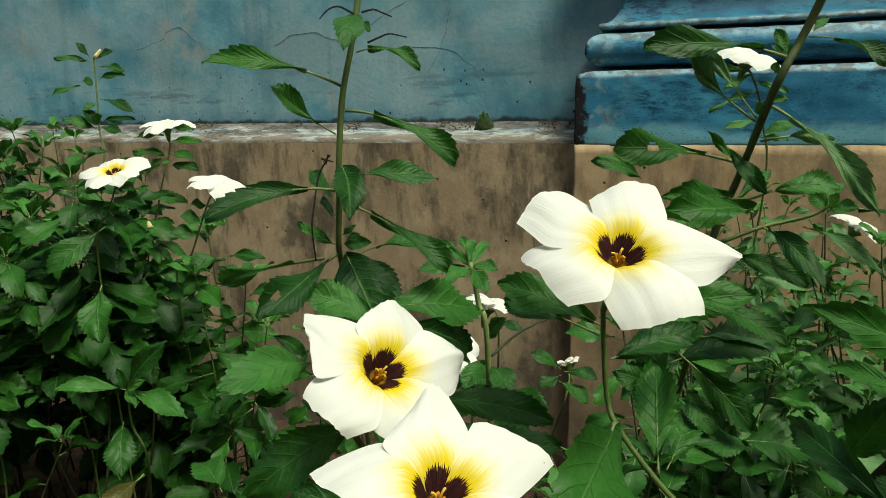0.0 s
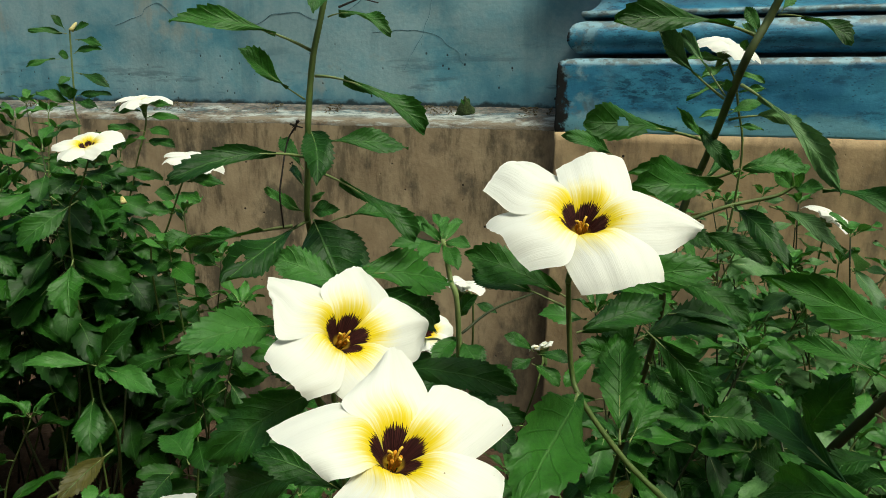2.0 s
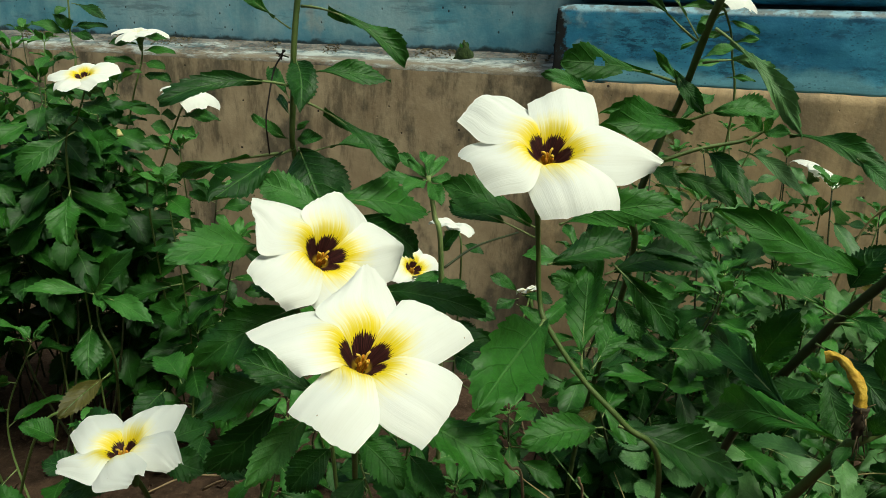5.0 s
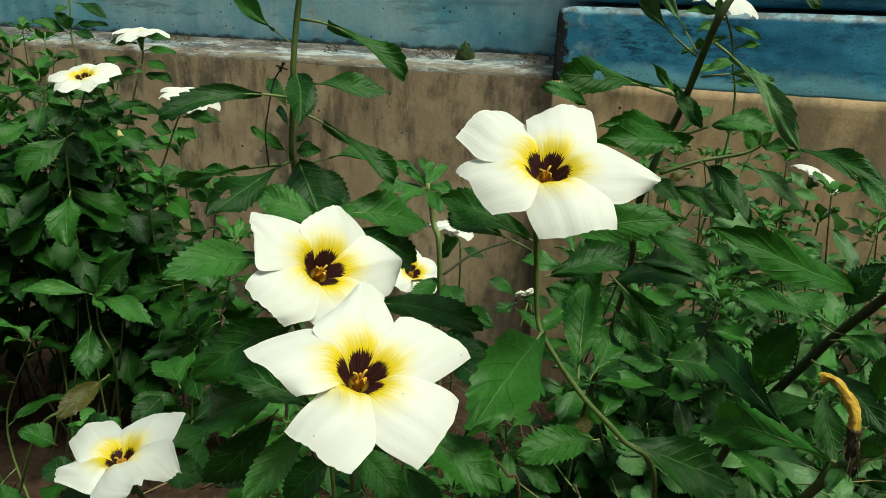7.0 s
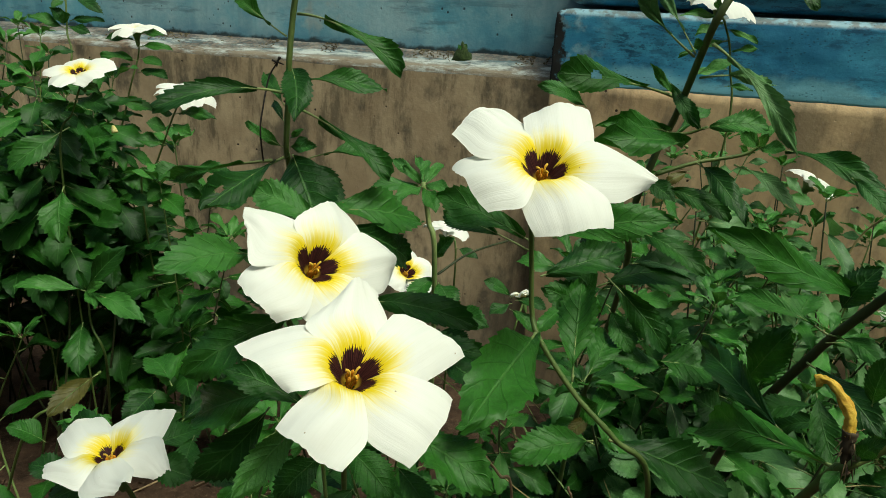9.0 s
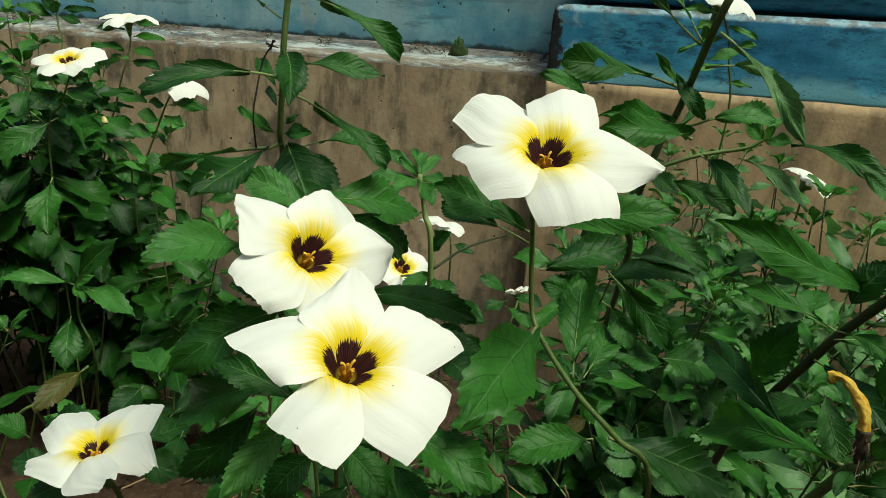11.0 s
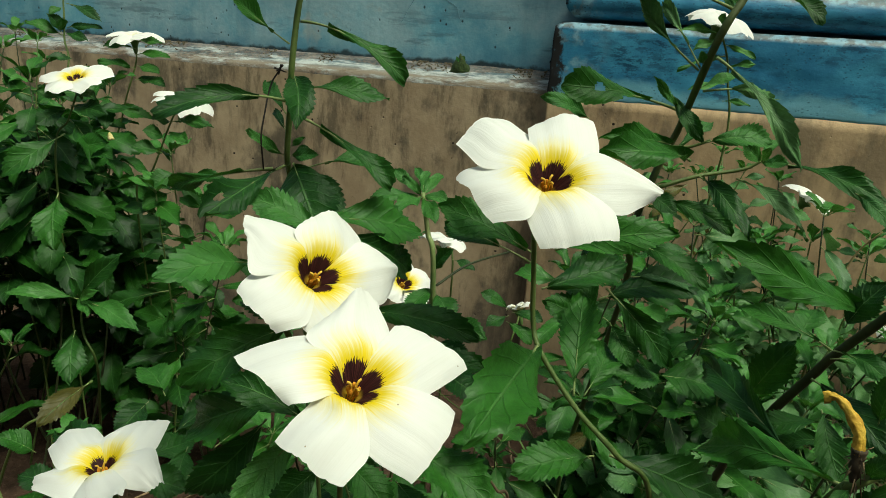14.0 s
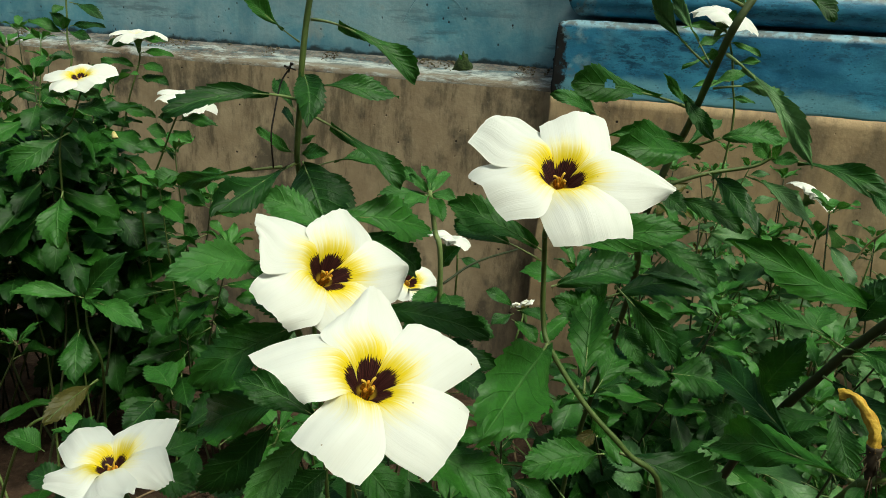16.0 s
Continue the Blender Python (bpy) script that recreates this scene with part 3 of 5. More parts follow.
# ---- flowers ----
def petal_mesh(ctrl, seed, drop=0.0, white=0.0):
    """One petal from its two shoulders and the two corners of its tip, each as an angle and a radius in millimetres about the throat."""
    rng = random.Random(seed)
    a = ctrl
    pts = [Vector((math.cos(radians(a[i])) * a[i + 1], math.sin(radians(a[i])) * a[i + 1], 0)) / 1000 for i in (0, 2, 4, 6)]
    left, t1, t2, right = pts
    mid = (t1 + t2) / 2
    axis = mid.normalized()
    turn = Vector((-axis.y, axis.x, 0))
    if turn.dot(left - right) < 0:
        left, t1, t2, right = right, t2, t1, left
    left = left + turn * 0.0002
    right = right - turn * 0.0006
    claw_l, claw_r = axis * 0.0012 + turn * 0.0014, axis * 0.0012 - turn * 0.0026
    rows, cols = 22, 18
    lb = spline([claw_l, (claw_l + left) * 0.5 + turn * 0.0006, left, (left + t1) * 0.5 + (left + t1).normalized() * 0.0007, t1], rows + 1)
    rb = spline([claw_r, (claw_r + right) * 0.5 - turn * 0.0038, right, (right + t2) * 0.5 + (right + t2).normalized() * 0.0007, t2], rows + 1)
    verts, uvs, faces = [], [], []
    ph = rng.uniform(0, 6.28)
    for i in range(rows + 1):
        s = i / rows
        for j in range(cols + 1):
            v = j / cols
            p = rb[i].lerp(lb[i], v)
            edge = s ** 6
            p = p + axis * (((1 - abs(2 * v - 1) ** 2.4) * 0.0018) * edge) + axis * rng.uniform(-1, 1) * 0.0003 * edge
            r = p.length * 1000
            q = min(1, max(0, (r - 0.8) / 10.5))
            z = -10.5 * (1 - q) ** 1.7
            z += 0.9 * math.sin(min(1, r / 30) * math.pi) - drop * (r / 30) ** 2.5
            z += (v - 0.6) * 2.6 * min(1, r / 9) - 3.0 * (2 * v - 1) ** 2 * min(1, r / 12) * (1 - 0.2 * s)
            z += 0.8 * math.exp(-((v - 0.5) / 0.13) ** 2) * math.sin(math.pi * min(1, r / 33)) - 1.5 * s ** 7
            z += 0.62 * math.sin(v * 9 + ph + s * 4) * s ** 2 + 0.16 * math.sin(v * 31 + 2 * ph) * min(1, r / 16)
            verts.append((p.x, p.y, z / 1000))
            uvs.append((r / 31.0 + white, v))
    w = cols + 1
    for i in range(rows):
        for j in range(cols):
            q = i * w + j
            faces.append((q, q + 1, q + w + 1, q + w))
    return verts, faces, uvs


def flower_pose(centre, axis):
    z = Vector(axis).normalized()
    x = (Vector((1, 0, 0)) - z * z.x).normalized()
    y = z.cross(x)
    return Matrix(((x.x, y.x, z.x, centre[0]), (x.y, y.y, z.y, centre[1]), (x.z, y.z, z.z, centre[2]), (0, 0, 0, 1)))


def ball(c, rx, rz, n=7, m=5):
    verts = [(c[0] + rx * math.sin(math.pi * i / m) * math.cos(2 * math.pi * j / n), c[1] + rx * math.sin(math.pi * i / m) * math.sin(2 * math.pi * j / n), c[2] + rz * math.cos(math.pi * i / m)) for i in range(m + 1) for j in range(n)]
    faces = [(i * n + j, i * n + (j + 1) % n, (i + 1) * n + (j + 1) % n, (i + 1) * n + j) for i in range(m) for j in range(n)]
    return verts, faces


def flower(shrub, centre, axis, petals, seed=None, drops=(), white=0.0):
    seed = seed or int(abs(centre[0] * 1e4)) + 3
    rng = random.Random(seed)
    m = flower_pose(centre, axis)
    # calyx: a ribbed cup under the throat with five pointed lobes
    verts, faces, n = [], [], 10
    for z, r in ((-0.023, 0.0010), (-0.020, 0.0022), (-0.014, 0.0030), (-0.0095, 0.0046), (-0.0055, 0.0085)):
        for k in range(n):
            a = 2 * math.pi * k / n
            rr = r * (1.0 if k % 2 == 0 or z < -0.008 else 0.75)
            verts.append((rr * math.cos(a), rr * math.sin(a), z - (0.0015 if k % 2 and z > -0.005 else 0)))
    for i in range(4):
        for k in range(n):
            faces.append((i * n + k, i * n + (k + 1) % n, (i + 1) * n + (k + 1) % n, (i + 1) * n + k))
    if white > 0.3:
        verts = [(x, y, z - 0.004) for x, y, z in verts]
    head = mesh_object("flower", verts, faces, CALYX)
    hang(head, shrub, m)
    tagged(head, "open white flower with yellow and maroon throat")
    for k, ctrl in enumerate(petals):
        v, f, uv = petal_mesh(ctrl, seed * 5 + k, drops[k] if drops else rng.uniform(-2.0, 2.5), white)
        hang(mesh_object("petal", v, f, PETAL, uv), head, m)
    for k in range(0 if white > 0.3 else 5):
        a = 2 * math.pi * k / 5 + 0.4
        top = Vector((0.0015 * math.cos(a), 0.0015 * math.sin(a), -0.0056 + rng.uniform(-0.0006, 0.0006)))
        v, f = tube_data(spline([Vector((0.0008 * math.cos(a), 0.0008 * math.sin(a), -0.0105)), top * 0.7 + Vector((0, 0, -0.0035)), top], 6), 0.00025, 0.0002, 5)
        bv, bf = ball(top, 0.0006, 0.0013)
        q = len(v)
        ob = mesh_object("stamen", [tuple(p) for p in v] + bv, f + [tuple(i + q for i in g) for g in bf], ANTHER)
        hang(ob, head, m)
    for k in range(0 if white > 0.3 else 3):
        a = 2 * math.pi * k / 3 + 1.0
        top = Vector((0.0013 * math.cos(a), 0.0013 * math.sin(a), -0.0034))
        v, f = tube_data(spline([Vector((0, 0, -0.0105)), top * 0.5 + Vector((0, 0, -0.004)), top, Vector((top.x * 1.8, top.y * 1.8, top.z + 0.0002))], 9), 0.0003, 0.0004, 5)
        hang(mesh_object("style", [tuple(p) for p in v], f, STIGMA), head, m)
    return head


def small_flower(shrub, centre, axis, radius, seed, spread=0.0):
    """A flower of the same kind whose petals differ by chance; spread: a fading one, all white, with petals bent up and down."""
    rng = random.Random(seed)
    k = radius * 1000 / 31
    off = rng.uniform(0, 72)
    rows = []
    for i in range(5):
        a = off - 72 * i
        r1, r2 = rng.uniform(27, 31) * k, rng.uniform(29, 33) * k
        rows.append((a + 39, 22 * k, a + rng.uniform(16, 26), r1, a - rng.uniform(14, 24), r2, a - 40, 22 * k))
    return flower(shrub, centre, axis, rows, seed, [rng.uniform(-2, 4) + spread * rng.uniform(-0.6, 1.9) for _ in range(5)], 0.5 if spread > 2 else 0.22 if spread else 0.0)


def withered_flower(shrub, base, cup, spent):
    """A spent bloom: a twisted yellow tube of petals over a blackened, bristly calyx."""
    rng = random.Random(31)
    v, f = tube_data(spline(cup, 16), 0.0010, 0.0019, 10, 0.3, 5)
    head = mesh_object("withered_flower", v, f, BLACKDRY)
    hang(head, shrub)
    tagged(head, "spent flower with blackened bristly calyx")
    pts = spline(spent, 34)
    verts, faces = tube_data(pts, 0.0011, 0.0011, 14, 0.16, 9)
    for i, p in enumerate(verts):
        ring, k = divmod(i, 14)
        c = pts[min(ring, 33)]
        verts[i] = c + (p - c) * (1 + 0.38 * math.sin(k * 2.7 + ring * 0.35) + 0.25 * math.sin(ring * 0.2) + (0.55 * math.sin(k * 1.35) if ring > 28 else 0))
    tagged(hang(mesh_object("petal_tube", [tuple(p) for p in verts], faces, WITHER), head), "twisted withered yellow petals")
    for k in range(34):
        a = rng.uniform(0, 6.28)
        p = Vector(cup[0]).lerp(Vector(cup[-1]), rng.uniform(0.05, 1.0)) + Vector((math.cos(a), math.sin(a), 0)) * 0.0014
        q = p + Vector((math.cos(a) * 0.0018, math.sin(a) * 0.0018, rng.uniform(-0.006, 0.003)))
        bv, bf = tube_data([p, q], 0.00022, 0.0001, 4)
        hang(mesh_object("bristle", [tuple(x) for x in bv], bf, DRYTWIG if k % 3 else BLACKDRY), head)


def bud(shrub, tip, base):
    b, t = Vector(base), Vector(tip)
    v, f = tube_data([b, b.lerp(t, 0.3), b.lerp(t, 0.6), b.lerp(t, 0.85), t], 0.0036, 0.0012, 8, 0.2, 4)
    ob = mesh_object("bud", [tuple(p) for p in v], f, BUD)
    hang(ob, shrub)
    tagged(ob, "closed pale yellow flower bud")


# ---- the shrubs ----
def shoot(shrub, foot, top, leaves, size, seed, material=None, lean=0.04, low=0.12, r=0.0012, tuft=6, tip=None):
    """A stem from the soil with blades up its length, longer below, and a tuft of small ones on top."""
    rng = random.Random(seed)
    foot, top = Vector(foot), Vector(top)
    mid = foot.lerp(top, 0.5) + Vector((rng.uniform(-lean, lean), rng.uniform(-lean, lean), 0))
    pts = spline([foot, mid, top], 18)
    v, f = tube_data(pts, r * 1.25, r * 0.55, 6, 0.15, seed)
    hang(mesh_object("stem", [tuple(p) for p in v], f, DARKSTEM if seed % 3 else STEM), shrub)
    ang = rng.uniform(0, 6.28)
    for k in range(leaves):
        s = low + (1 - low) * (k + rng.random() * 0.6) / leaves
        q = min(s, 0.999) * 17
        p = pts[int(q)].lerp(pts[min(int(q) + 1, 17)], q % 1)
        ang += 2.4 + rng.uniform(-0.5, 0.5)
        length = size * rng.uniform(0.7, 1.15) * (1.0 if s < 0.8 else 0.85)
        lift = rng.uniform(-0.95, 0.35)
        way = Vector((math.cos(ang), math.sin(ang), lift)).normalized()
        up = Vector((rng.uniform(-0.5, 0.5), rng.uniform(-1.1, -0.1), 0.9))
        mat = material or (YOUNG if s > 0.85 and rng.random() < 0.6 else LEAF)
        common_leaf(shrub, p, p + way * length, up, mat, rng.randrange(12))
    for k in range(tuft):
        a = ang + 6.28 * k / tuft
        way = Vector((math.cos(a), math.sin(a), rng.uniform(0.3, 1.0))).normalized()
        common_leaf(shrub, top, top + way * size * rng.uniform(0.35, 0.6), Vector((-way.x, -way.y, 1.2)), tip or YOUNG, rng.randrange(12))


# tall shrub with the two low flowers
tall_shrub = thing("flowering_shrub", (-0.015, 0.305, 0), "tall green shrub with serrated leaves and two white flowers", "shrub", "flowering shrubs")
tube("stem", tall_shrub, [(-0.0252, 0.242, 0.5651), (-0.0265, 0.2428, 0.5545), (-0.0292, 0.2405, 0.5388), (-0.0325, 0.2381, 0.5229), (-0.0345, 0.2367, 0.502), (-0.0358, 0.2404, 0.4857), (-0.0372, 0.2439, 0.4686), (-0.0374, 0.2544, 0.4531), (-0.032, 0.29, 0.33), (-0.02, 0.3, 0.15), (-0.015, 0.305, -0.01)], 0.00100, 0.00112, STEM)
leaf(tall_shrub, (-0.033, 0.2399, 0.5263), (-0.0748, 0.2251, 0.5336), (0.35, -0.67, 0.65), 0.21, 0.1, 0.28)
leaf(tall_shrub, (-0.0354, 0.2375, 0.5102), (-0.0559, 0.2337, 0.5263), (0.5, -0.73, 0.46), 0.28, -0.08, 0.25, fold=0.3)
leaf(tall_shrub, (-0.0316, 0.2381, 0.518), (0.0059, 0.2283, 0.5008), (0.14, -0.7, 0.7), 0.22, 0.16, 0.26)
leaf(tall_shrub, (-0.0272, 0.2417, 0.5493), (-0.029, 0.2227, 0.537), (0.23, -0.54, 0.81), 0.48, 0.12, 0.06, YOUNG)
leaf(tall_shrub, (-0.0272, 0.2402, 0.5374), (-0.0056, 0.2318, 0.5314), (0, -0.57, 0.82), 0.24, 0.16, 0.18)
leaf(tall_shrub, (-0.0261, 0.2412, 0.5471), (-0.0232, 0.248, 0.5455), (0.92, -0.39, -0.01), 0.52, 0.05, 0.1, YOUNG)
tube("filament", tall_shrub, [(-0.0275, 0.2397, 0.5496), (-0.0326, 0.2402, 0.5521), (-0.0364, 0.24, 0.5511), (-0.0393, 0.2394, 0.5481)], 0.0004, 0.0002, WIRE)
tube("filament", tall_shrub, [(-0.0251, 0.2398, 0.5501), (-0.0212, 0.24, 0.551), (-0.0184, 0.2398, 0.55), (-0.0149, 0.2395, 0.5485)], 0.0004, 0.0002, WIRE)
tube("filament", tall_shrub, [(-0.0233, 0.2377, 0.5401), (-0.0191, 0.2381, 0.5419), (-0.0157, 0.2383, 0.5429), (-0.01, 0.238, 0.5417)], 0.0004, 0.0002, WIRE)
leaf(tall_shrub, (-0.0356, 0.2459, 0.4947), (-0.0004, 0.2488, 0.4927), (0.1, -0.65, 0.75), 0.26, 0.1, 0.14)
leaf(tall_shrub, (-0.0352, 0.2423, 0.5004), (-0.029, 0.2181, 0.4831), (0.17, -0.54, 0.82), 0.36, 0.08, 0.05, fold=0.25)
leaf(tall_shrub, (-0.0361, 0.2424, 0.4899), (-0.0745, 0.2136, 0.4852), (0.36, -0.6, 0.71), 0.22, 0.13, 0.27)
leaf(tall_shrub, (-0.0387, 0.2484, 0.4852), (-0.0495, 0.2644, 0.495), (-0.02, -0.53, 0.85), 0.30, 0.05, 0.1)
leaf(tall_shrub, (-0.0383, 0.2466, 0.4792), (-0.0455, 0.2611, 0.4847), (-0.05, -0.38, 0.93), 0.21, 0.05, 0.1)
leaf(tall_shrub, (-0.0374, 0.2437, 0.4698), (-0.0501, 0.2369, 0.4798), (0.65, -0.66, 0.38), 0.31, -0.06, 0.12, YOUNG)
leaf(tall_shrub, (-0.0353, 0.2437, 0.47), (-0.0243, 0.2336, 0.473), (-0.68, -0.65, 0.32), 0.38, 0.1, 0.08, YOUNG)
leaf(tall_shrub, (-0.036, 0.2447, 0.4733), (-0.0299, 0.2405, 0.4778), (-0.57, -0.82, 0.01), 0.32, 0.1, 0.08, YOUNG)
leaf(tall_shrub, (-0.0349, 0.2437, 0.47), (-0.0295, 0.2446, 0.4738), (-0.11, -0.92, 0.37), 0.47, 0.1, 0.08)
leaf(tall_shrub, (-0.0364, 0.2483, 0.4854), (0.0028, 0.2344, 0.4625), (0.18, -0.67, 0.72), 0.20, 0.1, 0.28)
leaf(tall_shrub, (-0.0363, 0.2538, 0.4618), (-0.0079, 0.2672, 0.4655), (0.1, -0.47, 0.88), 0.31, 0.08, 0.4)
leaf(tall_shrub, (-0.0374, 0.248, 0.4664), (-0.0558, 0.2017, 0.4556), (0.5, -0.38, 0.77), 0.25, 0.06, 0.22, hole=[(0.74, -0.35, 0.05, 0.2)])
leaf(tall_shrub, (-0.0358, 0.2489, 0.4664), (-0.0205, 0.2268, 0.4402), (-0.04, -0.78, 0.63), 0.58, 0.1, 0.04, fold=0.1)
leaf(tall_shrub, (-0.0335, 0.2502, 0.4642), (-0.0144, 0.2346, 0.4499), (0.07, -0.62, 0.78), 0.36, 0.1, 0.06)
leaf(tall_shrub, (-0.0442, 0.2406, 0.458), (-0.0275, 0.2296, 0.4417), (0.14, -0.75, 0.64), 0.62, 0.1, 0.04, YOUNG)
leaf(tall_shrub, (-0.0212, 0.2214, 0.4465), (-0.0461, 0.2219, 0.4581), (0.27, -0.74, 0.62), 0.46, 0.1, 0.04, YOUNG)
leaf(tall_shrub, (-0.0242, 0.2269, 0.4504), (0.0146, 0.2515, 0.4414), (0.51, -0.55, 0.66), 0.36, 0.1, 0.05)
leaf(tall_shrub, (-0.0443, 0.2506, 0.4636), (-0.0924, 0.2764, 0.4477), (-0.53, -0.71, 0.47), 0.11, 0.08, 0.2)
leaf(tall_shrub, (-0.0143, 0.2203, 0.4477), (0.01, 0.2538, 0.4237), (0.86, -0.43, 0.28), 0.32, 0.1, 0.06)
leaf(tall_shrub, (-0.0404, 0.2056, 0.4397), (-0.0612, 0.1745, 0.444), (0.62, -0.32, 0.72), 0.38, 0.09, 0.07, YOUNG)
leaf(tall_shrub, (-0.0279, 0.2116, 0.4164), (-0.0634, 0.1972, 0.3973), (-0.01, -0.79, 0.62), 0.42, 0.12, 0.07)
leaf(tall_shrub, (-0.0201, 0.2114, 0.417), (-0.0483, 0.2191, 0.4206), (-0.07, -0.62, 0.78), 0.39, 0.12, 0.07)
leaf(tall_shrub, (-0.0167, 0.1748, 0.3999), (-0.044, 0.1792, 0.4102), (0.16, -0.68, 0.72), 0.38, 0.08, 0.05)
leaf(tall_shrub, (-0.0247, 0.1952, 0.3969), (-0.0675, 0.2152, 0.3694), (-0.59, -0.7, 0.4), 0.30, 0.08, 0.05)
leaf(tall_shrub, (-0.0386, 0.2156, 0.3756), (-0.066, 0.2085, 0.3474), (0.11, -0.98, 0.14), 0.42, 0.08, 0.05)
leaf(tall_shrub, (-0.0182, 0.174, 0.397), (-0.0346, 0.1502, 0.3845), (0.45, -0.64, 0.62), 0.33, 0.06, 0.04, YOUNG)
leaf(tall_shrub, (0.0085, 0.1769, 0.3933), (0.0408, 0.1616, 0.3823), (0.03, -0.54, 0.84), 0.41, 0.08, 0.05)
leaf(tall_shrub, (-0.0057, 0.2262, 0.4163), (0.0379, 0.2175, 0.4116), (-0.05, -0.66, 0.75), 0.33, 0.09, 0.05)
leaf(tall_shrub, (-0.0009, 0.2304, 0.3962), (0.044, 0.2372, 0.391), (0.18, -0.62, 0.76), 0.33, 0.09, 0.05)
leaf(tall_shrub, (0.011, 0.1819, 0.3755), (0.0226, 0.1684, 0.3673), (-0.06, -0.56, 0.83), 0.49, 0.06, 0.05)
leaf(tall_shrub, (-0.0039, 0.1887, 0.3609), (-0.0133, 0.1762, 0.3525), (0.05, -0.58, 0.81), 0.57, 0.06, 0.05)
leaf(tall_shrub, (-0.0105, 0.2107, 0.3637), (0.0097, 0.1957, 0.3517), (0, -0.62, 0.78), 0.53, 0.06, 0.05)
leaf(tall_shrub, (-0.0186, 0.2097, 0.359), (-0.0342, 0.2053, 0.3417), (-0.24, -0.87, 0.44), 0.63, 0.06, 0.05)
tube("flower_stalk", tall_shrub, [(-0.0229, 0.2011, 0.4323), (-0.0319, 0.2159, 0.4127), (-0.022, 0.262, 0.36)], 0.0010, 0.0014, STEM)
flower(tall_shrub, (-0.0168, 0.1939, 0.4427), (0.43, -0.513, 0.743), [(-157, 21.7, 171, 24.2, 147, 29.9, 125, 18.6), (133, 14.7, 119, 18.2, 80, 29.0, 55, 22.7), (55, 21.7, 36, 29.2, 16, 28.8, -5, 23.1), (-10, 21.7, -31, 22.4, -68, 24.8, -94, 18.7), (-93, 19.4, -110, 25.4, -151, 25.8, -161, 20.2)], None, (1, -1, 1, 3, 2.5))
tube("flower_stalk", tall_shrub, [(-0.0032, 0.1527, 0.4178), (-0.0081, 0.1645, 0.3949), (-0.012, 0.225, 0.36), (-0.016, 0.28, 0.25)], 0.0010, 0.0014, STEM)
flower(tall_shrub, (0, 0.1475, 0.4304), (0.232, -0.372, 0.899), [(146, 17.9, 110, 24.1, 90, 35.7, 71, 21.6), (69, 17.8, 68, 24.9, 26, 35.2, 6, 19.1), (1, 17.7, -3, 27.6, -54, 28.8, -71, 20.5), (-76, 21.0, -89, 28.7, -132, 25.0, -140, 12.8), (-137, 14.7, -145, 19.1, 174, 31.9, 140, 20.0)], None, (-1.5, 0, 2, 3, 1.5))
# slender shrub with the single high flower
slender_shrub = thing("flowering_shrub", (0.13, 0.27, 0), "slender green-stemmed shrub bearing one large white flower", "shrub", "flowering shrubs")
tube("stem", slender_shrub, [(0.0534, 0.2154, 0.4526), (0.0573, 0.2288, 0.4351), (0.0598, 0.2308, 0.4141), (0.0627, 0.2247, 0.4049), (0.0765, 0.2156, 0.3869), (0.0922, 0.2084, 0.3724), (0.1092, 0.2114, 0.3502), (0.125, 0.25, 0.24), (0.13, 0.27, -0.01)], 0.00091, 0.00117, STEM)
tube("flower_stalk", slender_shrub, [(0.051, 0.1941, 0.4688), (0.0522, 0.2048, 0.4607), (0.0534, 0.2153, 0.452)], 0.0010, 0.0011, STEM)
flower(slender_shrub, (0.051, 0.1876, 0.48), (0, -0.5, 0.866), [(175, 20.1, 151, 31.6, 108, 38.6, 103, 24.2), (111, 13.3, 102, 23.7, 61, 37.5, 41, 22.2), (38, 20.8, 3, 35.2, -2, 32.8, -28, 23.4), (-37, 21.0, -49, 28.6, -99, 26.2, -111, 18.8), (-112, 19.5, -132, 25.6, 172, 27.8, 165, 20.9)], None, (1.5, -1, 2.5, 3.5, 3))
leaf(slender_shrub, (0.0613, 0.2254, 0.4068), (0.0309, 0.1605, 0.405), (0.53, -0.27, 0.81), 0.32, 0.07, 0.05)
leaf(slender_shrub, (0.0873, 0.2189, 0.3647), (0.0533, 0.2076, 0.3636), (0.13, -0.48, 0.87), 0.48, 0.08, 0.08)
leaf(slender_shrub, (0.0934, 0.2188, 0.3656), (0.1446, 0.2187, 0.3454), (0.26, -0.71, 0.65), 0.38, 0.08, 0.04)
leaf(slender_shrub, (0.0764, 0.2205, 0.3894), (0.0829, 0.2492, 0.42), (-0.4, -0.62, 0.67), 0.40, 0.07, 0.12)
leaf(slender_shrub, (0.078, 0.2213, 0.3854), (0.0898, 0.2282, 0.3684), (0.51, -0.86, 0.01), 0.38, 0.08, 0.1)
leaf(slender_shrub, (0.0558, 0.2299, 0.4386), (0.0237, 0.2464, 0.4468), (-0.21, -0.73, 0.65), 0.33, 0.08, 0.35)
leaf(slender_shrub, (0.0573, 0.2287, 0.4418), (0.02, 0.2369, 0.456), (0.09, -0.74, 0.67), 0.37, 0.12, 0.1)
leaf(slender_shrub, (0.0649, 0.231, 0.4438), (0.1045, 0.2172, 0.4563), (-0.42, -0.79, 0.45), 0.34, 0.08, 0.06)
leaf(slender_shrub, (0.0655, 0.2504, 0.4213), (0.1025, 0.262, 0.431), (0, -0.65, 0.76), 0.46, 0.08, 0.06)
leaf(slender_shrub, (0.09, 0.2544, 0.4037), (0.067, 0.249, 0.417), (0.35, -0.9, 0.24), 0.54, 0.08, 0.06)
leaf(slender_shrub, (0.0963, 0.2638, 0.4186), (0.1252, 0.2533, 0.3881), (-0.1, -0.97, 0.24), 0.30, 0.08, 0.1)
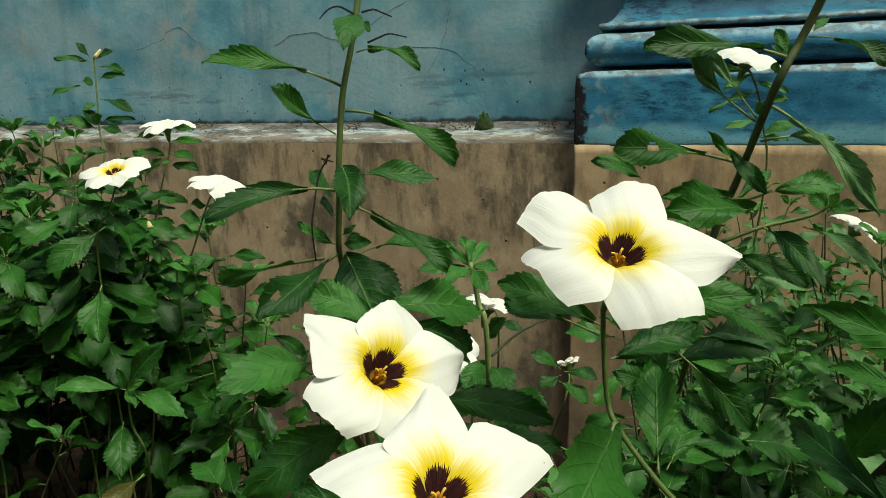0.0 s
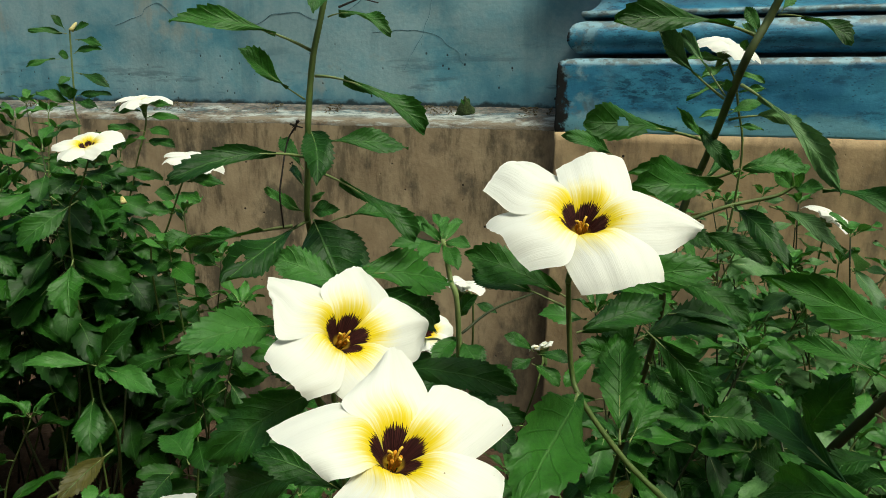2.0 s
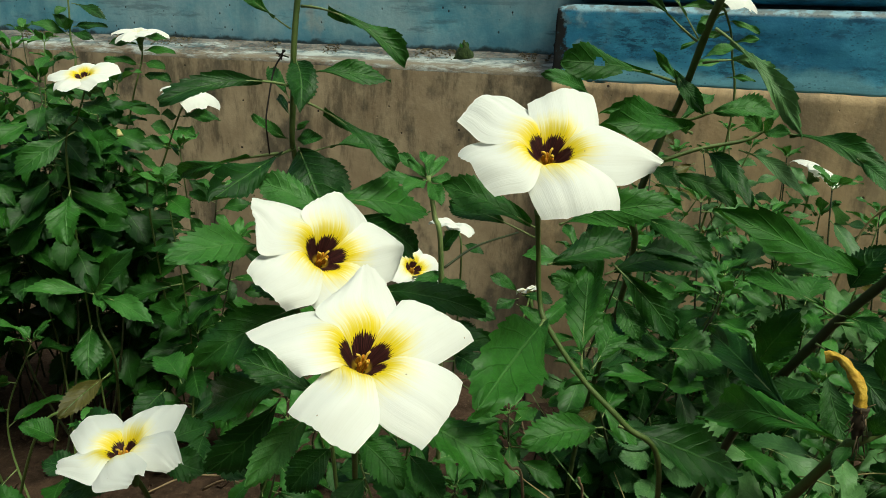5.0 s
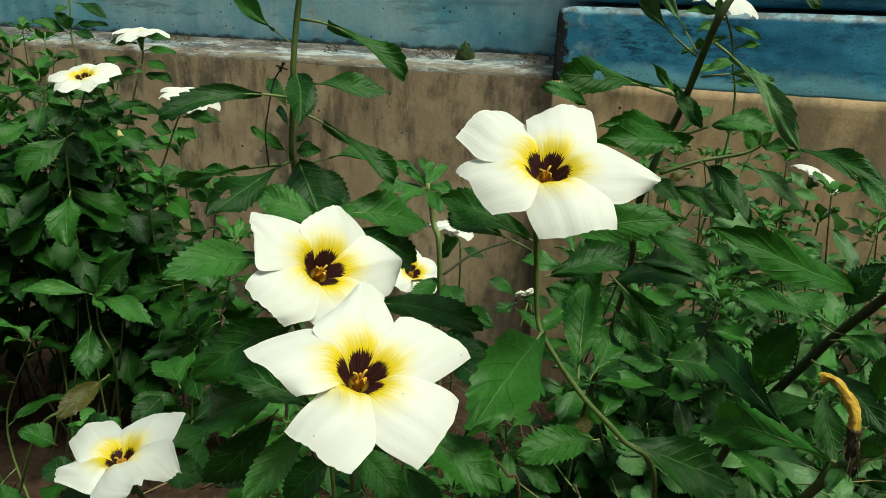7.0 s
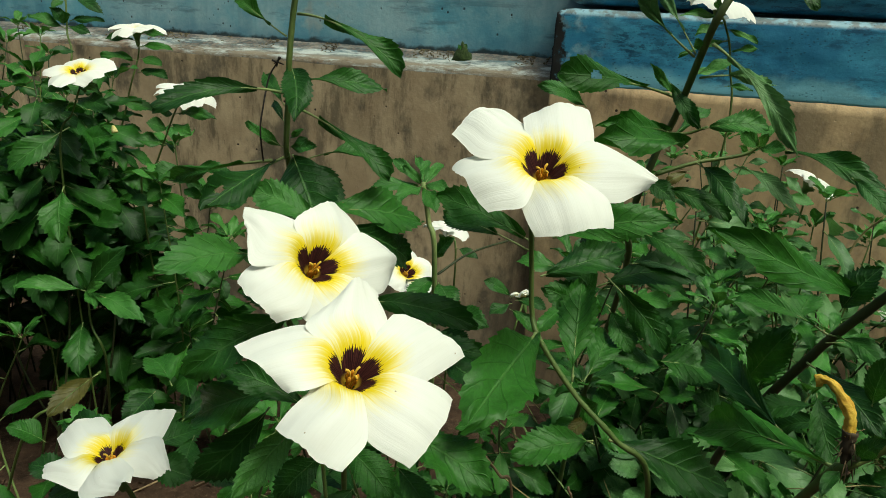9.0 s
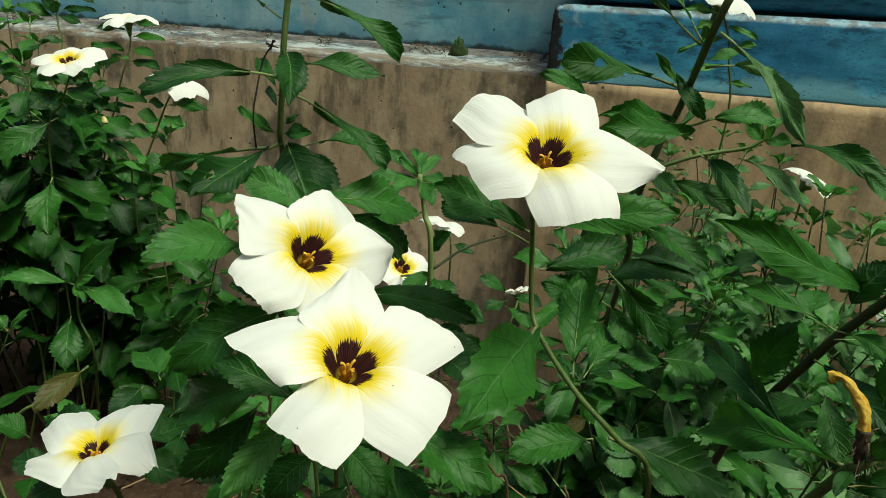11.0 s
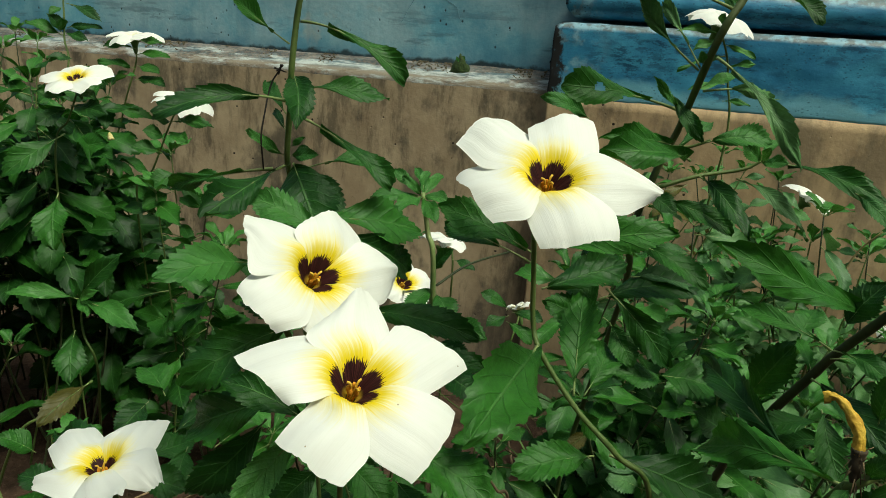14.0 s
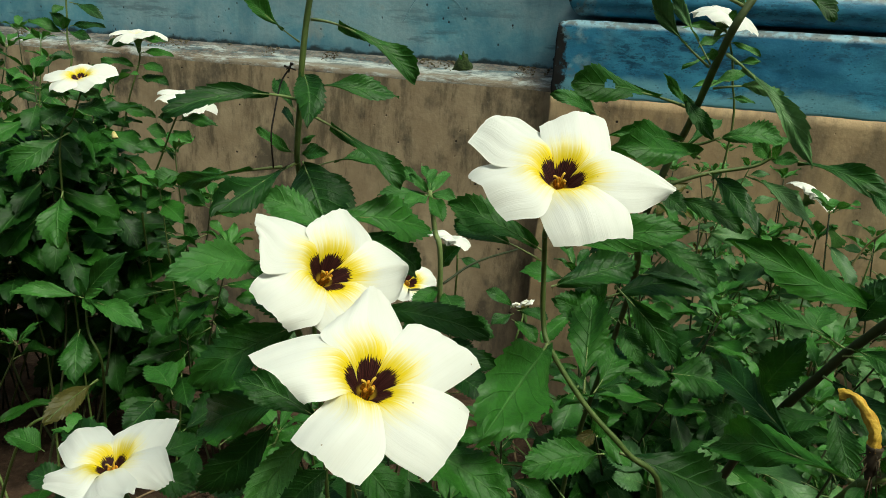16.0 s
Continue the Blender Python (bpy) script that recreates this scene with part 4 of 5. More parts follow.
leaf(slender_shrub, (0.0961, 0.2703, 0.4055), (0.0801, 0.2751, 0.4188), (0.17, -0.84, 0.51), 0.69, 0.08, 0.1)
leaf(slender_shrub, (0.0958, 0.2718, 0.4103), (0.1406, 0.2721, 0.4186), (-0.15, -0.54, 0.83), 0.42, 0.1, 0.1)
leaf(slender_shrub, (0.1015, 0.2688, 0.4011), (0.1094, 0.2537, 0.3869), (-0.17, -0.72, 0.67), 0.51, 0.1, 0.1)
leaf(slender_shrub, (0.0869, 0.2418, 0.3784), (0.1009, 0.2659, 0.3914), (0.17, -0.54, 0.82), 0.49, 0.1, 0.1)
leaf(slender_shrub, (0.1231, 0.2614, 0.3798), (0.1514, 0.2491, 0.3784), (-0.17, -0.49, 0.86), 0.64, 0.08, 0.06)
leaf(slender_shrub, (0.1282, 0.2605, 0.3778), (0.1012, 0.2529, 0.3828), (0.29, -0.46, 0.84), 0.46, 0.08, 0.06)
leaf(slender_shrub, (0.1013, 0.27, 0.3445), (0.0885, 0.262, 0.3395), (0.1, -0.7, 0.7), 0.48, 0.08, 0.1, FADING)
# upright shrub in front of the pier
upright_shrub = thing("shrub", (0.14, 0.44, 0), "upright dark-stemmed shrub with long serrated leaves", "shrub", "flowering shrubs")
tube("stem", upright_shrub, [(0.1277, 0.2308, 0.5606), (0.1267, 0.2359, 0.5511), (0.1226, 0.2393, 0.5381), (0.1157, 0.2401, 0.5224), (0.1183, 0.2699, 0.4881), (0.113, 0.273, 0.4697), (0.1079, 0.2791, 0.4366), (0.1215, 0.3181, 0.3946), (0.13, 0.42, 0.2), (0.14, 0.44, -0.01)], 0.001365, 0.00169, OLIVE)
leaf(upright_shrub, (0.1223, 0.2455, 0.5334), (0.0687, 0.2359, 0.5363), (0.18, -0.81, 0.56), 0.20, 0.09, 0.22)
leaf(upright_shrub, (0.113, 0.246, 0.5118), (0.0836, 0.2355, 0.5348), (0.3, -0.95, -0.05), 0.17, -0.04, 0.35, PALE, fold=0.3)
leaf(upright_shrub, (0.1134, 0.2462, 0.5128), (0.1009, 0.2612, 0.5354), (-0.19, -0.86, 0.47), 0.15, -0.04, 0.35, PALE, fold=0.3)
leaf(upright_shrub, (0.126, 0.2397, 0.5399), (0.1438, 0.2243, 0.53), (-0.06, -0.59, 0.81), 0.28, 0.12, 0.3)
leaf(upright_shrub, (0.1259, 0.2508, 0.5342), (0.1204, 0.2528, 0.5438), (-0.16, -0.98, 0.12), 0.40, 0.05, 0.1, YOUNG)
leaf(upright_shrub, (0.1255, 0.2505, 0.5333), (0.1216, 0.2568, 0.5387), (-0.48, -0.72, 0.49), 0.29, 0.05, 0.1, YOUNG)
leaf(upright_shrub, (0.1197, 0.2495, 0.5284), (0.1189, 0.2452, 0.5321), (-0.74, -0.34, -0.58), 0.72, 0.05, 0.1, YOUNG)
leaf(upright_shrub, (0.1281, 0.242, 0.541), (0.1363, 0.2483, 0.5468), (-0.06, -0.63, 0.77), 0.28, 0.05, 0.1, YOUNG)
leaf(upright_shrub, (0.1145, 0.2464, 0.5138), (0.1112, 0.2423, 0.5183), (0.2, -0.79, -0.58), 0.53, 0.05, 0.1, YOUNG)
leaf(upright_shrub, (0.1177, 0.27, 0.4954), (0.0636, 0.2508, 0.5027), (0.35, -0.83, 0.43), 0.24, 0.04, 0.30, hole=[(0.60, -0.05, 0.055, 0.30), (0.34, 0.95, 0.035, 0.4)])
leaf(upright_shrub, (0.123, 0.2553, 0.5169), (0.1479, 0.2255, 0.4806), (-0.18, -0.82, 0.55), 0.13, 0.12, 0.16, PALE)
leaf(upright_shrub, (0.1214, 0.2589, 0.5041), (0.1577, 0.2753, 0.502), (0.35, -0.7, 0.62), 0.22, 0.1, 0.3, PALE)
leaf(upright_shrub, (0.1159, 0.2672, 0.4961), (0.1011, 0.259, 0.5081), (0.37, -0.91, -0.17), 0.18, 0.08, 0.05, YOUNG)
leaf(upright_shrub, (0.1133, 0.2687, 0.5008), (0.1223, 0.2532, 0.4852), (-0.45, -0.75, 0.48), 0.30, 0.1, 0.05)
leaf(upright_shrub, (0.1272, 0.261, 0.4841), (0.151, 0.2553, 0.4866), (-0.24, -0.72, 0.65), 0.45, 0.14, 0.08, YOUNG)
leaf(upright_shrub, (0.1202, 0.2593, 0.5053), (0.1327, 0.2561, 0.5106), (-0.44, -0.57, 0.7), 0.39, 0.1, 0.1, YOUNG)
leaf(upright_shrub, (0.1157, 0.269, 0.4811), (0.0805, 0.2476, 0.4841), (0.49, -0.73, 0.48), 0.30, 0.14, 0.06)
leaf(upright_shrub, (0.123, 0.264, 0.4761), (0.0765, 0.2358, 0.4792), (0.39, -0.57, 0.73), 0.24, 0.1, 0.06)
leaf(upright_shrub, (0.0818, 0.2751, 0.4891), (0.0596, 0.2662, 0.4976), (0.46, -0.82, 0.34), 0.31, 0.08, 0.06, YOUNG)
leaf(upright_shrub, (0.1208, 0.2754, 0.479), (0.1377, 0.2833, 0.4905), (-0.24, -0.6, 0.76), 0.29, 0.1, 0.06, YOUNG)
tube("branch", upright_shrub, [(0.1142, 0.2709, 0.4629), (0.131, 0.2719, 0.4687), (0.1499, 0.2722, 0.4729), (0.1571, 0.2703, 0.478)], 0.00091, 0.00065, STEM)
tube("branch", upright_shrub, [(0.1161, 0.2689, 0.4807), (0.123, 0.2666, 0.4813), (0.1296, 0.2632, 0.4849)], 0.00065, 0.00052, STEM)
leaf(upright_shrub, (0.1558, 0.2698, 0.4761), (0.1605, 0.2577, 0.4784), (-0.8, -0.21, 0.56), 0.49, 0.1, 0.06, YOUNG)
leaf(upright_shrub, (0.1553, 0.27, 0.4768), (0.1439, 0.2656, 0.4847), (0.26, -0.95, -0.15), 0.52, 0.1, 0.06, YOUNG)
leaf(upright_shrub, (0.1557, 0.2702, 0.4775), (0.1639, 0.2753, 0.4854), (-0.4, -0.53, 0.75), 0.44, 0.1, 0.06, YOUNG)
leaf(upright_shrub, (0.1554, 0.268, 0.4771), (0.1533, 0.2597, 0.4839), (-0.83, -0.21, -0.52), 0.37, 0.1, 0.06, YOUNG)
leaf(upright_shrub, (0.1598, 0.2627, 0.4775), (0.1866, 0.2274, 0.4686), (-0.4, -0.5, 0.77), 0.21, 0.1, 0.08)
leaf(upright_shrub, (0.1463, 0.2692, 0.4691), (0.168, 0.2494, 0.452), (-0.08, -0.7, 0.71), 0.20, 0.12, 0.08, PALE)
leaf(upright_shrub, (0.131, 0.2719, 0.4687), (0.1427, 0.2415, 0.4494), (-0.31, -0.59, 0.74), 0.27, 0.12, 0.08)
leaf(upright_shrub, (0.1163, 0.2692, 0.4573), (0.1422, 0.2547, 0.4481), (-0.19, -0.74, 0.64), 0.34, 0.1, 0.12)
leaf(upright_shrub, (0.1084, 0.2691, 0.4382), (0.1333, 0.2487, 0.4264), (-0.14, -0.62, 0.77), 0.36, 0.1, 0.08)
leaf(upright_shrub, (0.1094, 0.2753, 0.4592), (0.1206, 0.2625, 0.4531), (-0.24, -0.58, 0.78), 0.51, 0.1, 0.08)
leaf(upright_shrub, (0.1032, 0.2706, 0.4424), (0.087, 0.2778, 0.429), (-0.67, -0.51, 0.53), 0.60, 0.1, 0.08)
leaf(upright_shrub, (0.1102, 0.2743, 0.4211), (0.1475, 0.2814, 0.4157), (0.21, -0.48, 0.85), 0.50, 0.12, 0.08, PALE)
# leaning shrub with the spent flower
leaning_shrub = thing("shrub", (0.14, 0.32, 0), "leaning dark-stemmed shrub with a withered yellow flower", "shrub", "flowering shrubs")
tube("stem", leaning_shrub, [(0.1568, 0.1676, 0.4561), (0.1565, 0.1792, 0.4425), (0.1555, 0.1953, 0.4228), (0.1545, 0.2025, 0.4117), (0.1537, 0.2201, 0.3866), (0.1531, 0.2414, 0.3529), (0.15, 0.3, 0.2), (0.14, 0.32, -0.01)], 0.00143, 0.00195, DARKSTEM)
leaf(leaning_shrub, (0.1683, 0.2008, 0.4361), (0.1017, 0.1826, 0.4625), (0.4, -0.8, 0.44), 0.19, 0.06, 0.05)
leaf(leaning_shrub, (0.1421, 0.1885, 0.3907), (0.1406, 0.2556, 0.3912), (-0.62, -0.02, 0.79), 0.21, 0.06, 0.04)
leaf(leaning_shrub, (0.1516, 0.2353, 0.3847), (0.1563, 0.2186, 0.4169), (-0.78, -0.6, -0.2), 0.41, 0.06, 0.06)
leaf(leaning_shrub, (0.1302, 0.1421, 0.4085), (0.1169, 0.1993, 0.381), (-0.77, 0.12, 0.62), 0.23, 0.1, 0.04)
leaf(leaning_shrub, (0.1567, 0.1976, 0.4235), (0.1342, 0.2229, 0.4279), (-0.35, -0.45, 0.82), 0.21, 0.08, 0.15)
leaf(leaning_shrub, (0.158, 0.1971, 0.4325), (0.1649, 0.1917, 0.4508), (-0.89, -0.4, 0.22), 0.62, 0.1, 0.08)
leaf(leaning_shrub, (0.1457, 0.1806, 0.4104), (0.1468, 0.165, 0.3933), (-0.4, -0.69, 0.6), 0.41, 0.06, 0.06)
leaf(leaning_shrub, (0.1479, 0.1924, 0.4154), (0.1576, 0.1628, 0.4053), (-0.46, -0.42, 0.78), 0.31, 0.08, 0.12)
leaf(leaning_shrub, (0.1528, 0.1923, 0.4261), (0.1598, 0.1681, 0.4231), (-0.33, -0.21, 0.92), 0.29, 0.1, 0.12)
leaf(leaning_shrub, (0.1521, 0.1915, 0.4234), (0.1737, 0.1974, 0.4187), (0.32, -0.56, 0.77), 0.36, 0.1, 0.12)
leaf(leaning_shrub, (0.162, 0.2011, 0.3941), (0.1408, 0.2048, 0.3859), (-0.38, -0.15, 0.91), 0.48, 0.1, 0.06)
leaf(leaning_shrub, (0.1644, 0.1993, 0.3885), (0.1502, 0.2072, 0.3778), (-0.61, -0.05, 0.79), 0.58, 0.1, 0.06)
leaf(leaning_shrub, (0.152, 0.21, 0.4223), (0.1635, 0.2219, 0.4291), (-0.26, -0.28, 0.92), 0.63, 0.1, 0.08)
leaf(leaning_shrub, (0.1687, 0.2245, 0.4737), (0.1784, 0.2106, 0.4635), (-0.41, -0.71, 0.58), 0.39, 0.1, 0.06, YOUNG)
leaf(leaning_shrub, (0.1428, 0.2268, 0.3724), (0.1286, 0.2298, 0.38), (0.16, -0.78, 0.6), 0.81, 0.1, 0.06)
leaf(leaning_shrub, (0.1536, 0.1658, 0.4146), (0.1519, 0.1611, 0.4336), (-0.88, -0.44, -0.19), 0.39, 0.1, 0.06)
tube("branch", leaning_shrub, [(0.1377, 0.1288, 0.4282), (0.1317, 0.1344, 0.4178), (0.1276, 0.137, 0.412), (0.1291, 0.1503, 0.3936), (0.135, 0.24, 0.25)], 0.001365, 0.00156, STEM)
withered_flower(leaning_shrub, (0.1283, 0.1369, 0.4116), [(0.128, 0.1362, 0.4129), (0.1274, 0.1366, 0.4176), (0.1275, 0.1372, 0.423)], [(0.127, 0.1368, 0.4216), (0.1271, 0.1384, 0.427), (0.1254, 0.1419, 0.4313), (0.1236, 0.1446, 0.4333), (0.1216, 0.1466, 0.4325)])
leaf(leaning_shrub, (0.1276, 0.1369, 0.4116), (0.1185, 0.1293, 0.4093), (-0.19, -0.07, 0.98), 0.33, 0.1, 0.05)
leaf(leaning_shrub, (0.1304, 0.1357, 0.4151), (0.1311, 0.1286, 0.4264), (-0.99, -0.16, -0.04), 0.39, 0.1, 0.05)
# low shrub with the small open flower
low_shrub = thing("flowering_shrub", (-0.10, 0.31, 0), "low shrub with one half-open white flower near the soil", "shrub", "flowering shrubs")
tube("stem", low_shrub, [(-0.1065, 0.2314, 0.3321), (-0.1065, 0.2514, 0.2921), (-0.11, 0.29, 0.18), (-0.10, 0.31, -0.01)], 0.001, 0.0016, STEM)
flower(low_shrub, (-0.1087, 0.2299, 0.3448), (-0.172, -0.116, 0.978), [(-171, 15.6, 153, 34.2, 121, 37.9, 111, 19.0), (108, 14.8, 92, 20.3, 57, 32.9, 21, 20.0), (17, 20.3, -21, 31.6, -32, 27.5, -40, 20.4), (-43, 26.9, -50, 36.1, -60, 38.7, -84, 27.7), (-93, 21.7, -151, 24.2, 178, 23.4, 170, 17.8)], None, (1, 0, 2, -5, 2), 0.04)
leaf(low_shrub, (-0.1125, 0.2447, 0.3211), (-0.1325, 0.2248, 0.3211), (0.35, -0.35, 0.87), 0.56, 0.08, 0.1)
leaf(low_shrub, (-0.1071, 0.2546, 0.3202), (-0.0815, 0.2518, 0.3149), (0.12, -0.5, 0.86), 0.63, 0.08, 0.1)
leaf(low_shrub, (-0.1193, 0.2658, 0.3207), (-0.156, 0.2874, 0.317), (-0.21, -0.19, 0.96), 0.38, 0.08, 0.1)
leaf(low_shrub, (-0.1064, 0.2655, 0.3217), (-0.0897, 0.2849, 0.3194), (0.45, -0.28, 0.85), 0.61, 0.08, 0.1)
leaf(low_shrub, (-0.1009, 0.286, 0.3212), (-0.0853, 0.3172, 0.3233), (0.34, -0.23, 0.91), 0.48, 0.08, 0.1)
leaf(low_shrub, (-0.1243, 0.3182, 0.3204), (-0.1327, 0.2956, 0.3133), (0.36, -0.4, 0.84), 0.64, 0.08, 0.1)
leaf(low_shrub, (-0.0891, 0.2753, 0.3224), (-0.0889, 0.2513, 0.3119), (0.16, -0.39, 0.91), 0.53, 0.08, 0.1)
leaf(low_shrub, (-0.1665, 0.2853, 0.3082), (-0.1804, 0.2792, 0.3206), (0.7, -0.18, 0.69), 0.75, 0.08, 0.1)
leaf(low_shrub, (-0.1226, 0.337, 0.3136), (-0.1441, 0.3603, 0.3183), (0.05, -0.15, 0.99), 0.59, 0.08, 0.1)
leaf(low_shrub, (-0.082, 0.254, 0.3221), (-0.0613, 0.2506, 0.314), (0.27, -0.43, 0.86), 0.65, 0.08, 0.1)
leaf(low_shrub, (-0.1342, 0.2532, 0.3109), (-0.1572, 0.2559, 0.3164), (0.19, -0.3, 0.94), 0.54, 0.08, 0.1)
for k, (x, y, h) in enumerate(((-0.05, 0.36, 0.26), (-0.08, 0.44, 0.24), (-0.02, 0.40, 0.25))):
    shoot(low_shrub, (x, y, -0.01), (x + 0.02 * (k % 3 - 1), y - 0.02, h), 20, 0.050, 200 + k)
# young pale shoot behind the flowers
young_shoot = thing("shrub", (0.035, 0.41, 0), "young pale-stemmed shrub with fresh green tip leaves", "shrub", "flowering shrubs")
tube("stem", young_shoot, [(0.0152, 0.3516, 0.4371), (0.0194, 0.3502, 0.4156), (0.0244, 0.3492, 0.385), (0.03, 0.4, 0.2), (0.035, 0.41, -0.01)], 0.0013, 0.0018, PETIOLE)
leaf(young_shoot, (0.0154, 0.3519, 0.4345), (-0.0127, 0.3467, 0.4337), (0.07, -0.53, 0.84), 0.35, 0.08, 0.1, YOUNG)
leaf(young_shoot, (0.0154, 0.3519, 0.4345), (-0.0035, 0.3607, 0.4472), (0.12, -0.72, 0.69), 0.28, 0.08, 0.1, YOUNG)
leaf(young_shoot, (0.0154, 0.3519, 0.4345), (0.0037, 0.3495, 0.4459), (0.42, -0.87, 0.25), 0.35, 0.08, 0.1, YOUNG)
leaf(young_shoot, (0.0154, 0.3519, 0.4345), (0.0184, 0.3697, 0.4459), (-0.3, -0.48, 0.83), 0.31, 0.08, 0.1, YOUNG)
leaf(young_shoot, (0.0154, 0.3519, 0.4345), (0.0265, 0.3688, 0.4441), (-0.09, -0.44, 0.89), 0.33, 0.08, 0.1, YOUNG)
leaf(young_shoot, (0.0154, 0.3519, 0.4345), (0.0103, 0.3806, 0.4458), (0.17, -0.33, 0.93), 0.16, 0.08, 0.1, YOUNG)
leaf(young_shoot, (0.0154, 0.3519, 0.4345), (0.002, 0.3244, 0.4315), (0.2, -0.2, 0.96), 0.33, 0.08, 0.1, YOUNG)
leaf(young_shoot, (0.0154, 0.3519, 0.4345), (0.0296, 0.345, 0.4348), (-0.28, -0.54, 0.79), 0.58, 0.08, 0.1, YOUNG)
leaf(young_shoot, (0.0154, 0.3519, 0.4345), (0.0225, 0.332, 0.4252), (-0.13, -0.46, 0.88), 0.43, 0.08, 0.1)
tube("branch", young_shoot, [(0.0264, 0.351, 0.3845), (0.0457, 0.373, 0.3912), (0.0747, 0.4032, 0.3922)], 0.00078, 0.000585, DARKSTEM)
leaf(young_shoot, (0.0254, 0.3553, 0.3812), (0.0109, 0.3375, 0.3718), (-0.05, -0.43, 0.9), 0.52, 0.08, 0.1)
leaf(young_shoot, (0.0269, 0.3543, 0.3782), (0.0359, 0.3355, 0.3692), (0.1, -0.39, 0.91), 0.71, 0.08, 0.1)
leaf(young_shoot, (0.0241, 0.3581, 0.3904), (0.0333, 0.3471, 0.4077), (-0.78, -0.63, 0.02), 0.43, 0.08, 0.1)
leaf(young_shoot, (0.0273, 0.3497, 0.3628), (0.0551, 0.3324, 0.3617), (-0.27, -0.49, 0.83), 0.39, 0.08, 0.1)
leaf(young_shoot, (0.0285, 0.3515, 0.369), (0.0056, 0.3336, 0.358), (-0.03, -0.5, 0.87), 0.52, 0.08, 0.1)
leaf(young_shoot, (0.0265, 0.346, 0.3503), (0.0437, 0.3282, 0.346), (-0.16, -0.38, 0.91), 0.77, 0.08, 0.1)
leaf(young_shoot, (0.0285, 0.3441, 0.3443), (0.0038, 0.3283, 0.34), (0.13, -0.44, 0.89), 0.65, 0.08, 0.1)
leaf(young_shoot, (0.0324, 0.3412, 0.3353), (0.0542, 0.3226, 0.3289), (-0.09, -0.42, 0.9), 0.66, 0.08, 0.1)
for k, (x, y, h) in enumerate(((0.0, 0.40, 0.26), (0.07, 0.42, 0.25), (0.03, 0.36, 0.23), (-0.03, 0.34, 0.26), (0.08, 0.33, 0.22))):
    shoot(young_shoot, (x, y, -0.01), (x + 0.01, y, h), 26, 0.052, 240 + k)
# dense bush before the wall
left_bush = thing("flowering_bush", (-0.34, 0.66, 0), "dense leafy green bush with three white flowers before the wall", "bush", "flowering shrubs")
small_flower(left_bush, (-0.2999, 0.6211, 0.4666), (-0.04, -0.41, 0.91), 0.031, 11)
tube("flower_stalk", left_bush, [(-0.2995, 0.626, 0.4556), (-0.3128, 0.6305, 0.426), (-0.3278, 0.6305, 0.3885), (-0.34, 0.66, 0.2), (-0.34, 0.68, -0.01)], 0.00088, 0.0011, STEM)
small_flower(left_bush, (-0.3166, 0.7954, 0.5052), (0, -0.17, 0.98), 0.031, 12, 2)
tube("flower_stalk", left_bush, [(-0.3166, 0.7975, 0.4933), (-0.314, 0.7911, 0.4737), (-0.3294, 0.7852, 0.4166), (-0.36, 0.8, 0.3), (-0.36, 0.82, -0.01)], 0.00088, 0.0011, STEM)
small_flower(left_bush, (-0.2228, 0.6752, 0.4503), (0.20, -0.16, 0.97), 0.030, 13, 3)
tube("flower_stalk", left_bush, [(-0.2278, 0.6769, 0.4395), (-0.2351, 0.6735, 0.4249), (-0.2557, 0.6753, 0.3754), (-0.2735, 0.6758, 0.3391), (-0.28, 0.74, 0.1), (-0.28, 0.75, -0.01)], 0.00088, 0.0011, STEM)
leaf(left_bush, (-0.3148, 0.7932, 0.498), (-0.2798, 0.7807, 0.4969), (-0.21, -0.64, 0.74), 0.29, 0.08, 0.15)
leaf(left_bush, (-0.3125, 0.7886, 0.483), (-0.2694, 0.7758, 0.4821), (-0.18, -0.64, 0.75), 0.28, 0.08, 0.15)
leaf(left_bush, (-0.3129, 0.7904, 0.489), (-0.3449, 0.7817, 0.4896), (0.19, -0.66, 0.73), 0.33, 0.08, 0.15)
leaf(left_bush, (-0.3104, 0.7849, 0.471), (-0.2807, 0.7711, 0.4645), (-0.05, -0.52, 0.85), 0.51, 0.08, 0.15)
leaf(left_bush, (-0.3115, 0.784, 0.4679), (-0.3499, 0.7764, 0.4712), (0.19, -0.63, 0.75), 0.40, 0.08, 0.15)
leaf(left_bush, (-0.3119, 0.7804, 0.4557), (-0.2736, 0.7673, 0.453), (-0.14, -0.59, 0.8), 0.39, 0.08, 0.15)
leaf(left_bush, (-0.3092, 0.6253, 0.4268), (-0.2713, 0.5869, 0.3917), (0.43, -0.34, 0.84), 0.32, 0.08, 0.12)
leaf(left_bush, (-0.3125, 0.6217, 0.4142), (-0.3521, 0.5869, 0.3785), (0.18, -0.8, 0.58), 0.39, 0.08, 0.12)
leaf(left_bush, (-0.3109, 0.6283, 0.4366), (-0.3254, 0.5989, 0.4232), (0.42, -0.54, 0.73), 0.49, 0.08, 0.12)
leaf(left_bush, (-0.309, 0.629, 0.4392), (-0.2644, 0.6002, 0.4373), (-0.37, -0.61, 0.7), 0.33, 0.08, 0.12)
leaf(left_bush, (-0.3116, 0.6313, 0.4464), (-0.3273, 0.6075, 0.4516), (0.77, -0.4, 0.49), 0.46, 0.08, 0.12)
leaf(left_bush, (-0.3083, 0.6327, 0.4516), (-0.2726, 0.604, 0.4486), (-0.37, -0.54, 0.75), 0.27, 0.08, 0.12)
leaf(left_bush, (-0.3151, 0.6063, 0.362), (-0.3026, 0.5671, 0.3205), (-0.09, -0.74, 0.67), 0.51, 0.08, 0.12)
